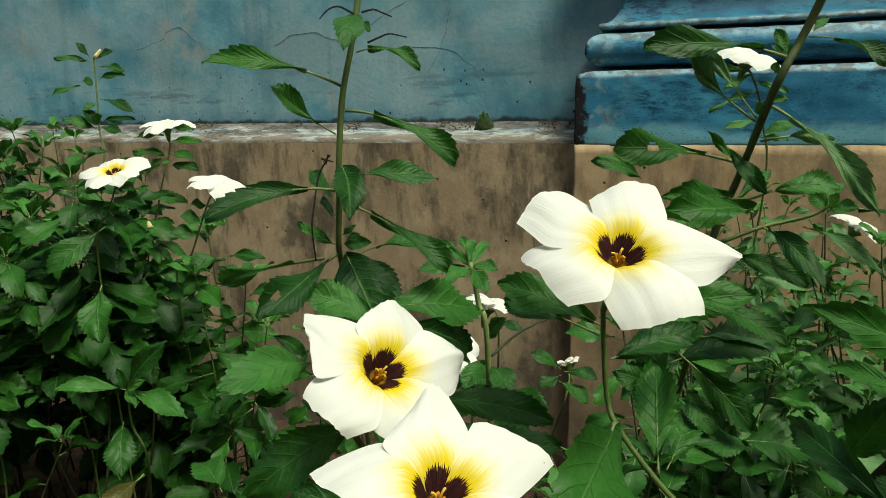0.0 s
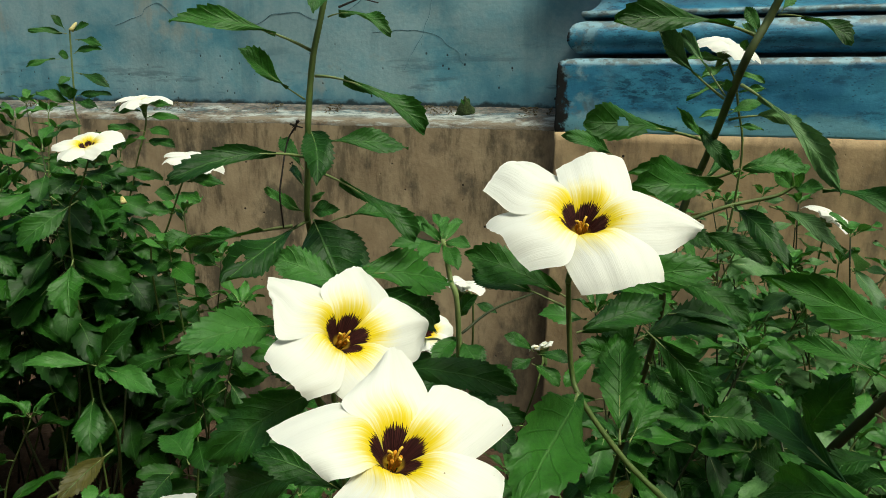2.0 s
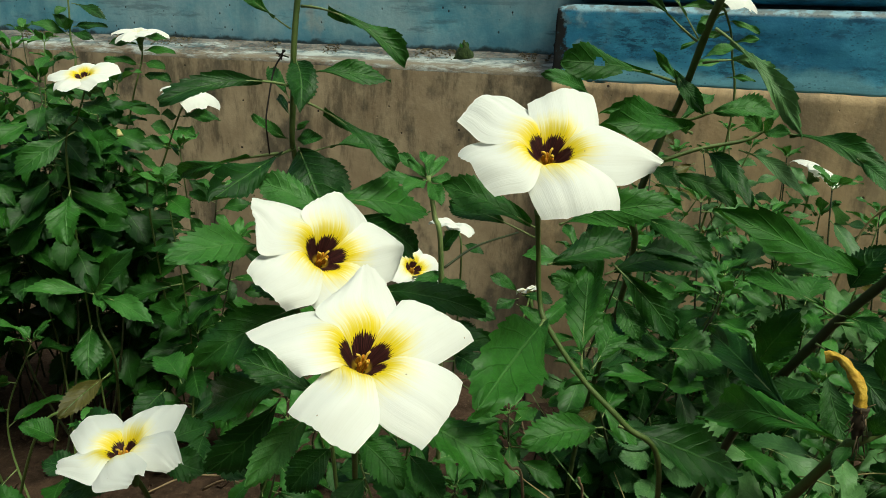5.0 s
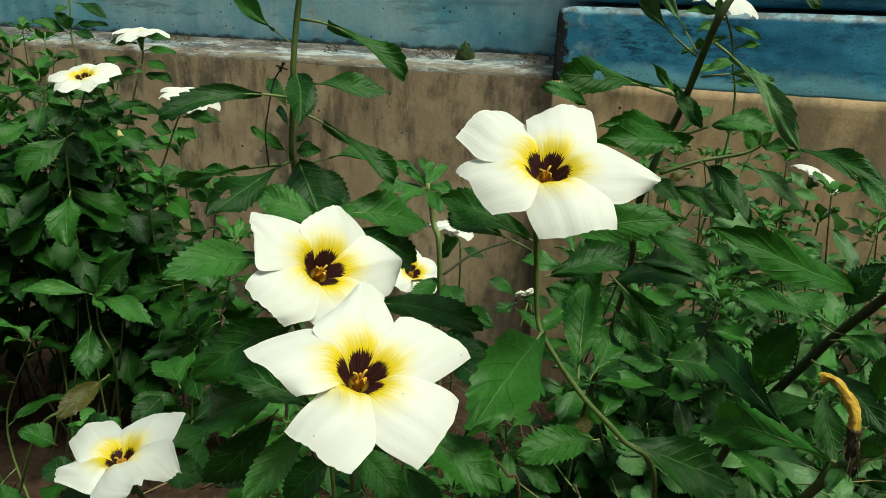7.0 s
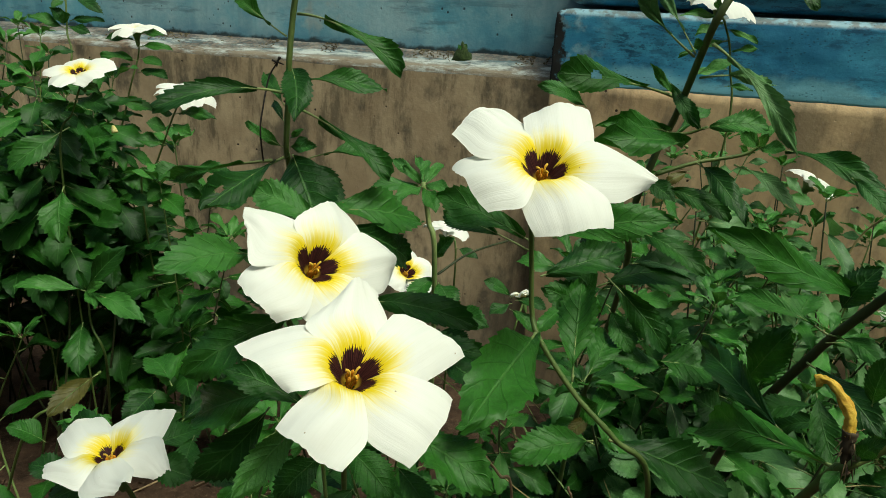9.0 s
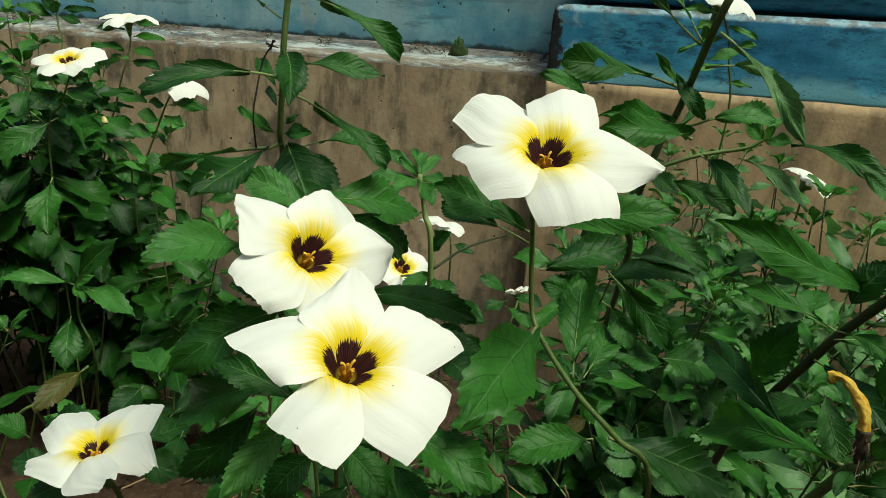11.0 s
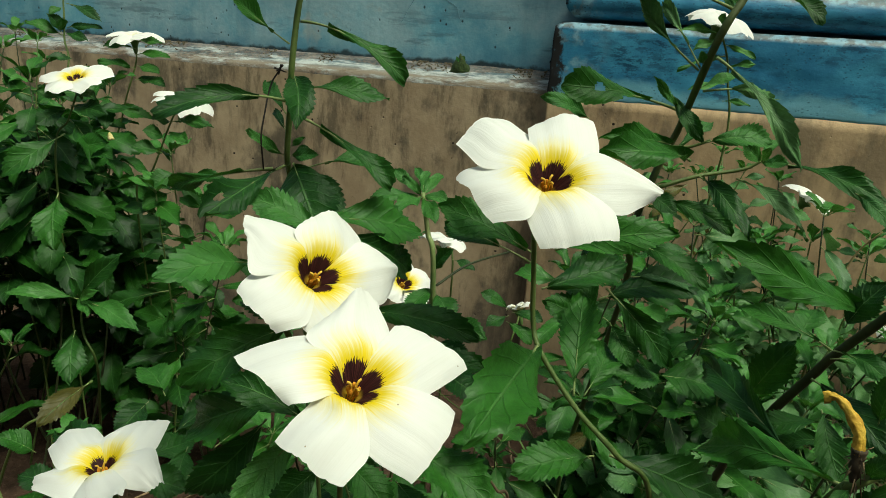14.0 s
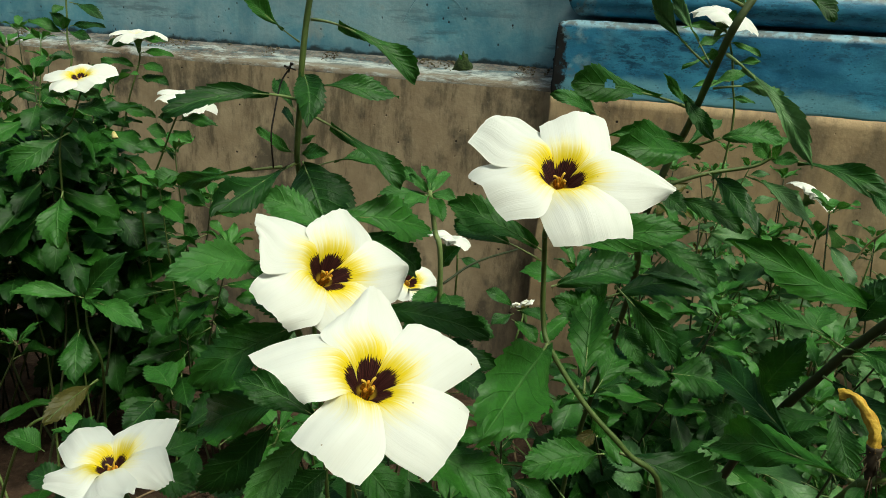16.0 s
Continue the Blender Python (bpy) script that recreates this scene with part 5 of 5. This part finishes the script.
leaf(left_bush, (-0.3019, 0.6155, 0.3952), (-0.2604, 0.593, 0.4139), (-0.55, -0.8, 0.25), 0.44, 0.08, 0.12)
leaf(left_bush, (-0.2972, 0.6176, 0.403), (-0.2545, 0.5886, 0.4001), (-0.31, -0.53, 0.79), 0.40, 0.08, 0.12)
leaf(left_bush, (-0.2351, 0.6735, 0.4249), (-0.1885, 0.6555, 0.4247), (-0.26, -0.67, 0.7), 0.26, 0.08, 0.12)
leaf(left_bush, (-0.2396, 0.6688, 0.4086), (-0.2562, 0.6564, 0.417), (0.66, -0.51, 0.55), 0.79, 0.08, 0.12)
leaf(left_bush, (-0.2372, 0.6703, 0.4141), (-0.212, 0.6522, 0.4099), (-0.21, -0.49, 0.84), 0.49, 0.08, 0.12)
leaf(left_bush, (-0.2415, 0.6648, 0.395), (-0.266, 0.652, 0.4006), (0.46, -0.59, 0.66), 0.63, 0.08, 0.12)
leaf(left_bush, (-0.2351, 0.6735, 0.4249), (-0.246, 0.6593, 0.4282), (0.7, -0.41, 0.58), 0.65, 0.08, 0.12)
leaf(left_bush, (-0.215, 0.6578, 0.3756), (-0.1716, 0.6402, 0.3763), (-0.26, -0.61, 0.75), 0.30, 0.08, 0.12)
leaf(left_bush, (-0.2206, 0.6579, 0.3752), (-0.2472, 0.6406, 0.3654), (0.16, -0.67, 0.73), 0.71, 0.08, 0.12)
leaf(left_bush, (-0.2306, 0.6534, 0.3584), (-0.2512, 0.6344, 0.3442), (0.09, -0.66, 0.74), 0.68, 0.08, 0.12)
leaf(left_bush, (-0.2941, 0.587, 0.2661), (-0.349, 0.5667, 0.2766), (0.36, -0.61, 0.71), 0.27, 0.1, 0.08, YOUNG)
leaf(left_bush, (-0.2941, 0.587, 0.2661), (-0.2474, 0.5739, 0.3171), (-0.35, -0.93, 0.08), 0.30, 0.1, 0.08)
leaf(left_bush, (-0.2941, 0.587, 0.2661), (-0.229, 0.554, 0.2533), (-0.05, -0.44, 0.9), 0.28, 0.1, 0.08, YOUNG)
leaf(left_bush, (-0.2941, 0.587, 0.2661), (-0.2922, 0.5693, 0.2944), (0.88, -0.38, -0.3), 0.27, 0.1, 0.08, YOUNG)
leaf(left_bush, (-0.2941, 0.587, 0.2661), (-0.2664, 0.565, 0.2843), (-0.68, -0.7, 0.19), 0.25, 0.1, 0.08, YOUNG)
leaf(left_bush, (-0.2941, 0.587, 0.2661), (-0.2749, 0.5587, 0.2619), (0.22, 0.01, 0.97), 0.35, 0.1, 0.08, YOUNG)
leaf(left_bush, (-0.2989, 0.5835, 0.2361), (-0.285, 0.5417, 0.2032), (0.19, -0.57, 0.8), 0.45, 0.08, 0.06)
tube("stem", left_bush, [(-0.2932, 0.5873, 0.2672), (-0.2909, 0.5826, 0.2342), (-0.2802, 0.5823, 0.2001), (-0.32, 0.66, 0.08), (-0.32, 0.67, -0.01)], 0.000975, 0.00143, STEM)
leaf(left_bush, (-0.2406, 0.4866, 0.2359), (-0.2587, 0.442, 0.2236), (0.49, -0.41, 0.77), 0.36, 0.1, 0.1, FADING)
tube("branch", left_bush, [(-0.2384, 0.4871, 0.2378), (-0.2735, 0.4896, 0.2057), (-0.3098, 0.4921, 0.173), (-0.4, 0.56, -0.01)], 0.00104, 0.00143, STEM)
bud(left_bush, (-0.2873, 0.6544, 0.413), (-0.2852, 0.653, 0.4065))
tube("stem", left_bush, [(-0.4608, 0.9376, 0.591), (-0.4584, 0.9297, 0.554), (-0.4549, 0.9171, 0.495), (-0.4575, 0.903, 0.4286), (-0.6, 0.92, 0.2), (-0.6, 0.92, -0.01)], 0.00104, 0.00156, STEM)
bud(left_bush, (-0.4516, 0.9394, 0.5997), (-0.4593, 0.9371, 0.5887))
leaf(left_bush, (-0.4639, 0.9363, 0.5851), (-0.5058, 0.9214, 0.587), (0.29, -0.75, 0.6), 0.25, 0.08, 0.12)
leaf(left_bush, (-0.4653, 0.9369, 0.5881), (-0.478, 0.9258, 0.6076), (0.84, -0.45, 0.29), 0.47, 0.08, 0.12)
leaf(left_bush, (-0.4563, 0.9369, 0.5879), (-0.4292, 0.9234, 0.5966), (-0.49, -0.83, 0.25), 0.35, 0.08, 0.12)
leaf(left_bush, (-0.4535, 0.9347, 0.5776), (-0.4119, 0.9175, 0.5688), (-0.13, -0.68, 0.72), 0.24, 0.08, 0.12)
leaf(left_bush, (-0.4553, 0.9309, 0.5599), (-0.412, 0.9166, 0.5644), (-0.32, -0.79, 0.52), 0.26, 0.08, 0.12)
leaf(left_bush, (-0.4614, 0.9297, 0.5541), (-0.4677, 0.9154, 0.5588), (0.88, -0.26, 0.39), 0.95, 0.08, 0.12)
leaf(left_bush, (-0.4735, 0.9294, 0.5528), (-0.508, 0.9117, 0.5413), (0.2, -0.78, 0.59), 0.23, 0.08, 0.12)
leaf(left_bush, (-0.4527, 0.9258, 0.5355), (-0.4024, 0.9064, 0.5164), (0.08, -0.59, 0.81), 0.30, 0.08, 0.12)
leaf(left_bush, (-0.4573, 0.9247, 0.5304), (-0.4661, 0.9072, 0.5204), (0.29, -0.58, 0.76), 0.55, 0.08, 0.12)
leaf(left_bush, (-0.4549, 0.9171, 0.495), (-0.496, 0.9048, 0.5092), (0.42, -0.62, 0.66), 0.42, 0.08, 0.12)
leaf(left_bush, (-0.4548, 0.9179, 0.4987), (-0.4184, 0.901, 0.4913), (-0.11, -0.59, 0.8), 0.38, 0.08, 0.12)
leaf(left_bush, (-0.4578, 0.9179, 0.4987), (-0.4698, 0.9074, 0.5211), (0.87, -0.4, 0.28), 0.69, 0.08, 0.12)
leaf(left_bush, (-0.4593, 0.9184, 0.501), (-0.4528, 0.9065, 0.5172), (0.83, -0.24, -0.51), 0.81, 0.08, 0.12)
leaf(left_bush, (-0.4516, 0.9195, 0.506), (-0.3996, 0.9045, 0.5077), (-0.23, -0.74, 0.63), 0.25, 0.08, 0.12)
rng = random.Random(77)


def thicket(count, spot, leaves, size, seed, label, group="flowering shrubs", pale=0, low=0.12, dark=False):
    """A bush of several shoots, each on its own spot of soil."""
    spots = [spot(rng) for _ in range(count)]
    home = spots[0]
    bush = thing("bush", (home[0], home[1], 0), label, "bush", group)
    for k, (x, y, h) in enumerate(spots):
        shoot(bush, (x, y, -0.01), (x + rng.uniform(-0.05, 0.05), y + rng.uniform(-0.06, 0.02), h), leaves, size, seed + k, PALE if pale and k % pale == 0 else LEAF if dark else None, 0.05, low if y < 0.74 else min(low, 0.25), tip=LEAF if dark and k % 3 else None)
    return bush


def left_spot(x0, x1, y0, y1, h0, h1):
    return lambda r: (x0 + (x1 - x0) * r.random(), y0 + (y1 - y0) * r.random(), h0 + (h1 - h0) * r.random())


for k, spot in enumerate((
        left_spot(-0.84, -0.66, 0.70, 0.94, 0.44, 0.54), left_spot(-0.70, -0.54, 0.64, 0.90, 0.42, 0.53),
        left_spot(-0.58, -0.44, 0.62, 0.86, 0.38, 0.51), left_spot(-0.48, -0.36, 0.60, 0.84, 0.36, 0.46),
        left_spot(-0.40, -0.28, 0.62, 0.84, 0.30, 0.43), left_spot(-0.62, -0.44, 0.52, 0.62, 0.24, 0.36),
        left_spot(-0.46, -0.30, 0.50, 0.62, 0.20, 0.32), left_spot(-0.34, -0.20, 0.46, 0.60, 0.12, 0.24),
        left_spot(-0.28, -0.16, 0.58, 0.80, 0.14, 0.28))):
    thicket((8, 8, 7, 7, 9, 1, 1, 1, 1)[k], spot, 42 if k < 5 else 5, 0.064, 300 + 20 * k, "dense leafy green bush growing before the stained wall", low=0.52 if k < 2 else 0.60 if k < 5 else 0.3, dark=True)
for k, (x, y, h) in enumerate(((-0.25, 0.66, 0.36), (-0.22, 0.72, 0.34), (-0.19, 0.68, 0.30), (-0.27, 0.76, 0.38), (-0.16, 0.74, 0.27))):
    shoot(left_bush, (x, y, -0.01), (x + 0.01, y - 0.02, h), 20, 0.060, 810 + k, LEAF, 0.03, 0.2)
# thin bushes before the pier
right_bush = thing("flowering_bush", (0.43, 0.72, 0), "straggly pale green bush with white flowers before the pier", "bush", "flowering shrubs")
small_flower(right_bush, (0.4234, 0.6698, 0.3964), (0.46, -0.34, 0.82), 0.026, 14, 7)
tube("flower_stalk", right_bush, [(0.4179, 0.6738, 0.3865), (0.4195, 0.6788, 0.356), (0.43, 0.72, 0.2), (0.43, 0.72, -0.01)], 0.00088, 0.0011, STEM)
small_flower(right_bush, (0.2755, 0.6214, 0.5603), (0.2, -0.3, 0.93), 0.031, 15, 6)
tube("flower_stalk", right_bush, [(0.2731, 0.625, 0.5491), (0.2763, 0.6153, 0.5401), (0.2871, 0.6153, 0.5067), (0.2959, 0.6199, 0.4187), (0.27, 0.66, 0.1), (0.27, 0.66, -0.01)], 0.00088, 0.0011, STEM)
small_flower(right_bush, (0.5633, 0.6699, 0.2446), (0, -0.5, 0.87), 0.028, 18, 3)
tube("flower_stalk", right_bush, [(0.5633, 0.6759, 0.2342), (0.48, 0.72, 0.2), (0.48, 0.72, -0.01)], 0.00088, 0.0011, STEM)
leaf(right_bush, (0.2789, 0.6212, 0.5428), (0.231, 0.6081, 0.5436), (0.22, -0.78, 0.58), 0.14, 0.08, 0.12, YOUNG)
leaf(right_bush, (0.2804, 0.619, 0.5356), (0.3016, 0.5992, 0.5252), (-0.31, -0.68, 0.66), 0.26, 0.08, 0.12, YOUNG)
leaf(right_bush, (0.2795, 0.6205, 0.5404), (0.2469, 0.6027, 0.5282), (0.02, -0.59, 0.81), 0.24, 0.08, 0.12, YOUNG)
leaf(right_bush, (0.2815, 0.6161, 0.526), (0.2333, 0.5981, 0.5106), (-0.01, -0.64, 0.77), 0.11, 0.08, 0.12, YOUNG)
leaf(right_bush, (0.2832, 0.6131, 0.5164), (0.3019, 0.5978, 0.5205), (-0.59, -0.56, 0.59), 0.33, 0.08, 0.12, YOUNG)
leaf(right_bush, (0.2827, 0.6088, 0.5017), (0.2442, 0.5929, 0.4948), (0.12, -0.63, 0.76), 0.19, 0.08, 0.12, YOUNG)
leaf(right_bush, (0.2811, 0.6044, 0.487), (0.2994, 0.5872, 0.4847), (-0.45, -0.57, 0.69), 0.27, 0.08, 0.12, YOUNG)
for k, (n, spot, leaves) in enumerate((
        (9, left_spot(0.14, 0.32, 0.40, 0.56, 0.20, 0.36), 30), (9, left_spot(0.28, 0.46, 0.48, 0.64, 0.22, 0.39), 30),
        (8, left_spot(0.40, 0.62, 0.44, 0.66, 0.22, 0.41), 30), (5, left_spot(0.20, 0.50, 0.62, 0.78, 0.10, 0.30), 22), (10, left_spot(0.18, 0.37, 0.50, 0.70, 0.31, 0.41), 24), (10, left_spot(0.14, 0.34, 0.44, 0.60, 0.28, 0.38), 24),
        (9, left_spot(0.22, 0.42, 0.34, 0.44, 0.18, 0.32), 22), (10, left_spot(0.08, 0.24, 0.36, 0.50, 0.17, 0.31), 22))):
    thicket(n, spot, leaves, 0.048, 500 + 20 * k, "straggly green bush with pale leaves on red-brown soil", pale=0 if k in (0, 7) else 2, dark=k in (0, 7))
# thin yellow-green growth against the tan foot of the pier
for k, (n, spot, leaves) in enumerate(((8, left_spot(0.24, 0.355, 0.66, 0.76, 0.34, 0.45), 18), (7, left_spot(0.49, 0.66, 0.62, 0.70, 0.32, 0.41), 14))):
    bush = thicket(n, spot, leaves, 0.034, 900 + 20 * k, "thin yellow-green bush with narrow leaves by the pier", pale=1, low=0.5)
    for q in range(14):
        x, y, h = spot(rng)
        p = Vector((x, y, h - 0.10 * rng.random()))
        a = rng.uniform(0, 6.28)
        common_leaf(bush, p, p + Vector((math.cos(a), math.sin(a), rng.uniform(-0.6, 0.3))) * 0.03, (rng.uniform(-0.4, 0.4), -0.7, 0.8), FADING, q)
# pale broad-leaved weeds on the soil between the shrubs
for k, (x, y, h) in enumerate(((0.185, 0.42, 0.235), (0.225, 0.44, 0.225), (0.165, 0.47, 0.215), (0.27, 0.40, 0.20))):
    weed = thing("weed", (x, y, 0), "pale grey-green weed with broad blunt leaves on soil", "weed", "weeds")
    tube("stem", weed, [(x, y - 0.02, h), (x + 0.006, y - 0.01, h * 0.6), (x, y, -0.01)], 0.0009, 0.0014, PETIOLE)
    for q in range(11):
        a, drop = 2.4 * q + k, 0.012 * (q // 3)
        p = Vector((x, y - 0.02, h - drop))
        way = Vector((math.cos(a), math.sin(a) * 0.8, rng.uniform(-0.15, 0.35)))
        leaf(weed, p, p + way * rng.uniform(0.026, 0.042), (rng.uniform(-0.3, 0.3), -0.45, 0.9), rng.uniform(0.58, 0.78), 0.10, 0.14, PALE, fold=0.05)
# shaded bush behind the flowers
back_shrub = thing("flowering_bush", (0.05, 0.60, 0), "low shaded bush with small white flowers by the plinth", "bush", "flowering shrubs")
small_flower(back_shrub, (0.0071, 0.5131, 0.3295), (0.35, -0.5, 0.79), 0.026, 16)
tube("flower_stalk", back_shrub, [(0.0029, 0.5191, 0.32), (0.0211, 0.4382, 0.3257), (0, 0.52, 0.1), (0, 0.52, -0.01)], 0.00088, 0.0011, STEM)
small_flower(back_shrub, (0.0412, 0.5899, 0.3471), (0.2, 0.12, 0.95), 0.022, 17, 3)
tube("flower_stalk", back_shrub, [(0.0388, 0.5884, 0.3357), (0.0482, 0.562, 0.3249), (0.05, 0.66, 0.1), (0.05, 0.66, -0.01)], 0.00088, 0.0011, STEM)
small_flower(back_shrub, (0.127, 0.6638, 0.2586), (-0.25, 0.3, 0.9), 0.013, 19, 1)
tube("flower_stalk", back_shrub, [(0.13, 0.6626, 0.2473), (0.1078, 0.5616, 0.2634), (0.1, 0.68, 0.1), (0.1, 0.68, -0.01)], 0.00088, 0.0011, STEM)
leaf(back_shrub, (0.0976, 0.532, 0.3023), (0.0714, 0.5274, 0.3178), (0.47, -0.64, 0.61), 0.44, 0.08, 0.12)
leaf(back_shrub, (0.1002, 0.5312, 0.3001), (0.1253, 0.5192, 0.2989), (-0.2, -0.5, 0.84), 0.48, 0.08, 0.12)
leaf(back_shrub, (0.0979, 0.5306, 0.2976), (0.078, 0.519, 0.2907), (-0.07, -0.42, 0.9), 0.52, 0.08, 0.12)
leaf(back_shrub, (0.0958, 0.5292, 0.2928), (0.117, 0.5139, 0.2799), (0.1, -0.55, 0.83), 0.53, 0.08, 0.12)
leaf(back_shrub, (0.0463, 0.5458, 0.3404), (0.0654, 0.533, 0.3356), (-0.13, -0.51, 0.85), 0.40, 0.08, 0.12)
leaf(back_shrub, (0.0201, 0.5339, 0.2964), (-0.0032, 0.5225, 0.2892), (-0.03, -0.49, 0.87), 0.77, 0.08, 0.12)
leaf(back_shrub, (0.0227, 0.5332, 0.2943), (0.0491, 0.5211, 0.2931), (-0.18, -0.48, 0.86), 0.71, 0.08, 0.12)
leaf(back_shrub, (0.017, 0.5368, 0.3055), (-0.0051, 0.5307, 0.3166), (0.49, -0.56, 0.67), 0.53, 0.08, 0.12)
for k in range(9):
    x = -0.12 + 0.30 * rng.random()
    y = 0.46 + 0.24 * rng.random()
    shoot(back_shrub, (x, y, -0.01), (x + rng.uniform(-0.04, 0.04), y - 0.02, 0.08 + 0.17 * rng.random()), 16, 0.046, 640 + k)
# slender leafy tops that reach over the ledge
for k, spot in enumerate((left_spot(-0.64, -0.50, 0.78, 0.92, 0.48, 0.545), left_spot(-0.52, -0.40, 0.74, 0.90, 0.44, 0.515))):
    thicket(6, spot, 16, 0.046, 940 + 20 * k, "slender green shoots with small leaves before the ledge", low=0.60)
# dark thread caught on the tall stem
thread = thing("thread", (-0.04, 0.24, 0.50), "dark dry thread knotted round the tall green stem", "thread")
tube("strand", thread, [(-0.0393, 0.2407, 0.5013), (-0.0427, 0.2412, 0.4954), (-0.0444, 0.2381, 0.4846), (-0.0454, 0.2378, 0.4766), (-0.0452, 0.2406, 0.4649)], 0.0003, 0.0003, WIRE)
tube("knot", thread, [(-0.0413, 0.2399, 0.5017), (-0.0372, 0.2413, 0.5003)], 0.0004, 0.0002, WIRE)
tube("knot", thread, [(-0.0388, 0.2401, 0.5029), (-0.0399, 0.2412, 0.4993)], 0.0004, 0.0002, WIRE)
tube("knot", thread, [(-0.0382, 0.24, 0.5027), (-0.0408, 0.2415, 0.5004)], 0.0004, 0.0002, WIRE)

# dead brown stems standing between the shrubs
for k, pts in enumerate(([(0.0529, 0.30, 0.3042), (0.0649, 0.302, 0.2874), (0.0736, 0.304, 0.270), (0.085, 0.33, 0.12), (0.09, 0.34, -0.01)],
                         [(0.103, 0.30, 0.283), (0.108, 0.305, 0.255), (0.115, 0.33, 0.1), (0.115, 0.335, -0.01)],
                         [(0.376, 0.49, 0.402), (0.3635, 0.50, 0.373), (0.35, 0.50, 0.30), (0.34, 0.52, -0.01)],
                         [(0.262, 0.50, 0.318), (0.258, 0.505, 0.27), (0.25, 0.52, 0.1), (0.25, 0.52, -0.01)])):
    dead = thing("dead_stem", pts[-1], "thin dry brown stem standing bare among the shrubs", "stem", "dead stems")
    tube("stalk", dead, pts, 0.0007, 0.0011, STRAW if k > 1 else DRYTWIG, knots=0.3)


# ---- small things on the ledge and the soil ----
def moss_tuft():
    rng = random.Random(8)
    base = WALLPOSE @ Vector((-0.262, 0.955, 0.487))
    ob = thing("moss_tuft", base, "small dark green moss tuft on the pale ledge", "moss")
    verts, faces = ball((0, 0, 0), 1.0, 1.0, 16, 10)
    out = []
    for x, y, z in verts:
        k = 1 + 0.35 * noise.noise(Vector((x, y, z)) * 2.2)
        out.append((base.x + x * 0.013 * k * (1.1 - 0.6 * z), base.y + y * 0.010 * k, base.z + max(z, -0.2) * 0.021 * k))
    hang(mesh_object("cushion", out, faces, MOSS), ob)
    for k in range(7):
        a = rng.uniform(0, 6.28)
        p = base + Vector((math.cos(a) * 0.006, math.sin(a) * 0.004, 0.009))
        common_leaf(ob, p, p + Vector((rng.uniform(-0.004, 0.004), -0.002, rng.uniform(0.007, 0.014))), (0, -1, 0.4), YOUNG, k)


moss_tuft()


def scatter(name, count, place, size, material, label, category):
    rng = random.Random(count)
    verts, faces = [], []
    for _ in range(count):
        p = place(rng)
        r = size * rng.uniform(0.4, 1.3)
        bv, bf = ball((0, 0, 0), r, r * 0.6, 5, 3)
        q = len(verts)
        verts += [tuple(p + Vector(v) + Vector([rng.uniform(-1, 1) * r * 0.35 for _ in range(3)])) for v in bv]
        faces += [tuple(i + q for i in g) for g in bf]
    return tagged(mesh_object(name, verts, faces, material, smooth=False), label, category, kind="stuff")


def on_ledge(rng):
    s = -1.5 + 1.36 * rng.random()
    while rough((s, 0, 0), 1.0, 11) + rough((s, 4, 0), 0.5, 37) < 0.08:
        s = -1.5 + 1.36 * rng.random()
    n = 0.972 - 0.030 * rng.random() ** 2.4
    return WALLPOSE @ Vector((s, n, 0.472 + (n - 0.92) * 0.43 + 0.0012))


scatter("ledge_litter", 900, on_ledge, 0.0013, WOODY, "brown crumbs and dirt along the ledge", "litter")
scatter("soil_crumbs", 500, lambda rng: Vector((rng.uniform(-0.9, 0.9), rng.uniform(0.1, 0.9), 0.006)), 0.006, SOIL, "loose soil crumbs on the ground", "soil")


def twig(seed):
    rng = random.Random(seed)
    p = Vector((rng.uniform(-0.5, 0.55), rng.uniform(0.4, 0.78), 0.012))
    a, n = rng.uniform(0, 6.28), rng.uniform(0.06, 0.16)
    q = p + Vector((math.cos(a) * n, math.sin(a) * n, rng.uniform(0.0, 0.06)))
    v, f = tube_data(spline([p, p.lerp(q, 0.5) + Vector((0, 0, 0.01)), q], 10), 0.0016, 0.0008, 6, 0.3, seed)
    ob = mesh_object("dry_twig", [tuple(x) for x in v], f, DRYTWIG)
    tagged(ob, "dry brown twig lying on the soil", "twig", "fallen twigs")


for k in range(22):
    twig(700 + k)


def grass(name, count, seed, material, label, category):
    """Thin arching blades rising out of the soil below the right-hand shrubs."""
    rng = random.Random(seed)
    verts, faces = [], []
    for _ in range(count):
        root = Vector((rng.uniform(0.14, 0.52), rng.uniform(0.30, 0.62), -0.004))
        a, n = rng.uniform(0, 6.28), rng.uniform(0.12, 0.30)
        out = Vector((math.cos(a), math.sin(a), 0)) * n * rng.uniform(0.3, 0.9)
        pts = spline([root, root + out * 0.3 + Vector((0, 0, n * 0.65)), root + out + Vector((0, 0, n * rng.uniform(0.5, 1.0)))], 9)
        side = Vector((-math.sin(a), math.cos(a), 0)) * rng.uniform(0.0008, 0.0018)
        q = len(verts)
        for i, p in enumerate(pts):
            w = side * (1 - (i / 8) ** 2) + side * 0.06
            verts += [tuple(p - w), tuple(p + Vector((0, 0, -0.0008))), tuple(p + w)]
        for i in range(8):
            b = q + i * 3
            faces += [(b, b + 1, b + 4, b + 3), (b + 1, b + 2, b + 5, b + 4)]
    return tagged(mesh_object(name, verts, faces, material), label, category, kind="stuff")


grass("grass", 240, 61, GRASS, "thin pale green grass blades among the shrubs", "grass")
grass("dry_grass", 170, 62, STRAW, "straw-coloured dry grass blades on the soil", "grass")
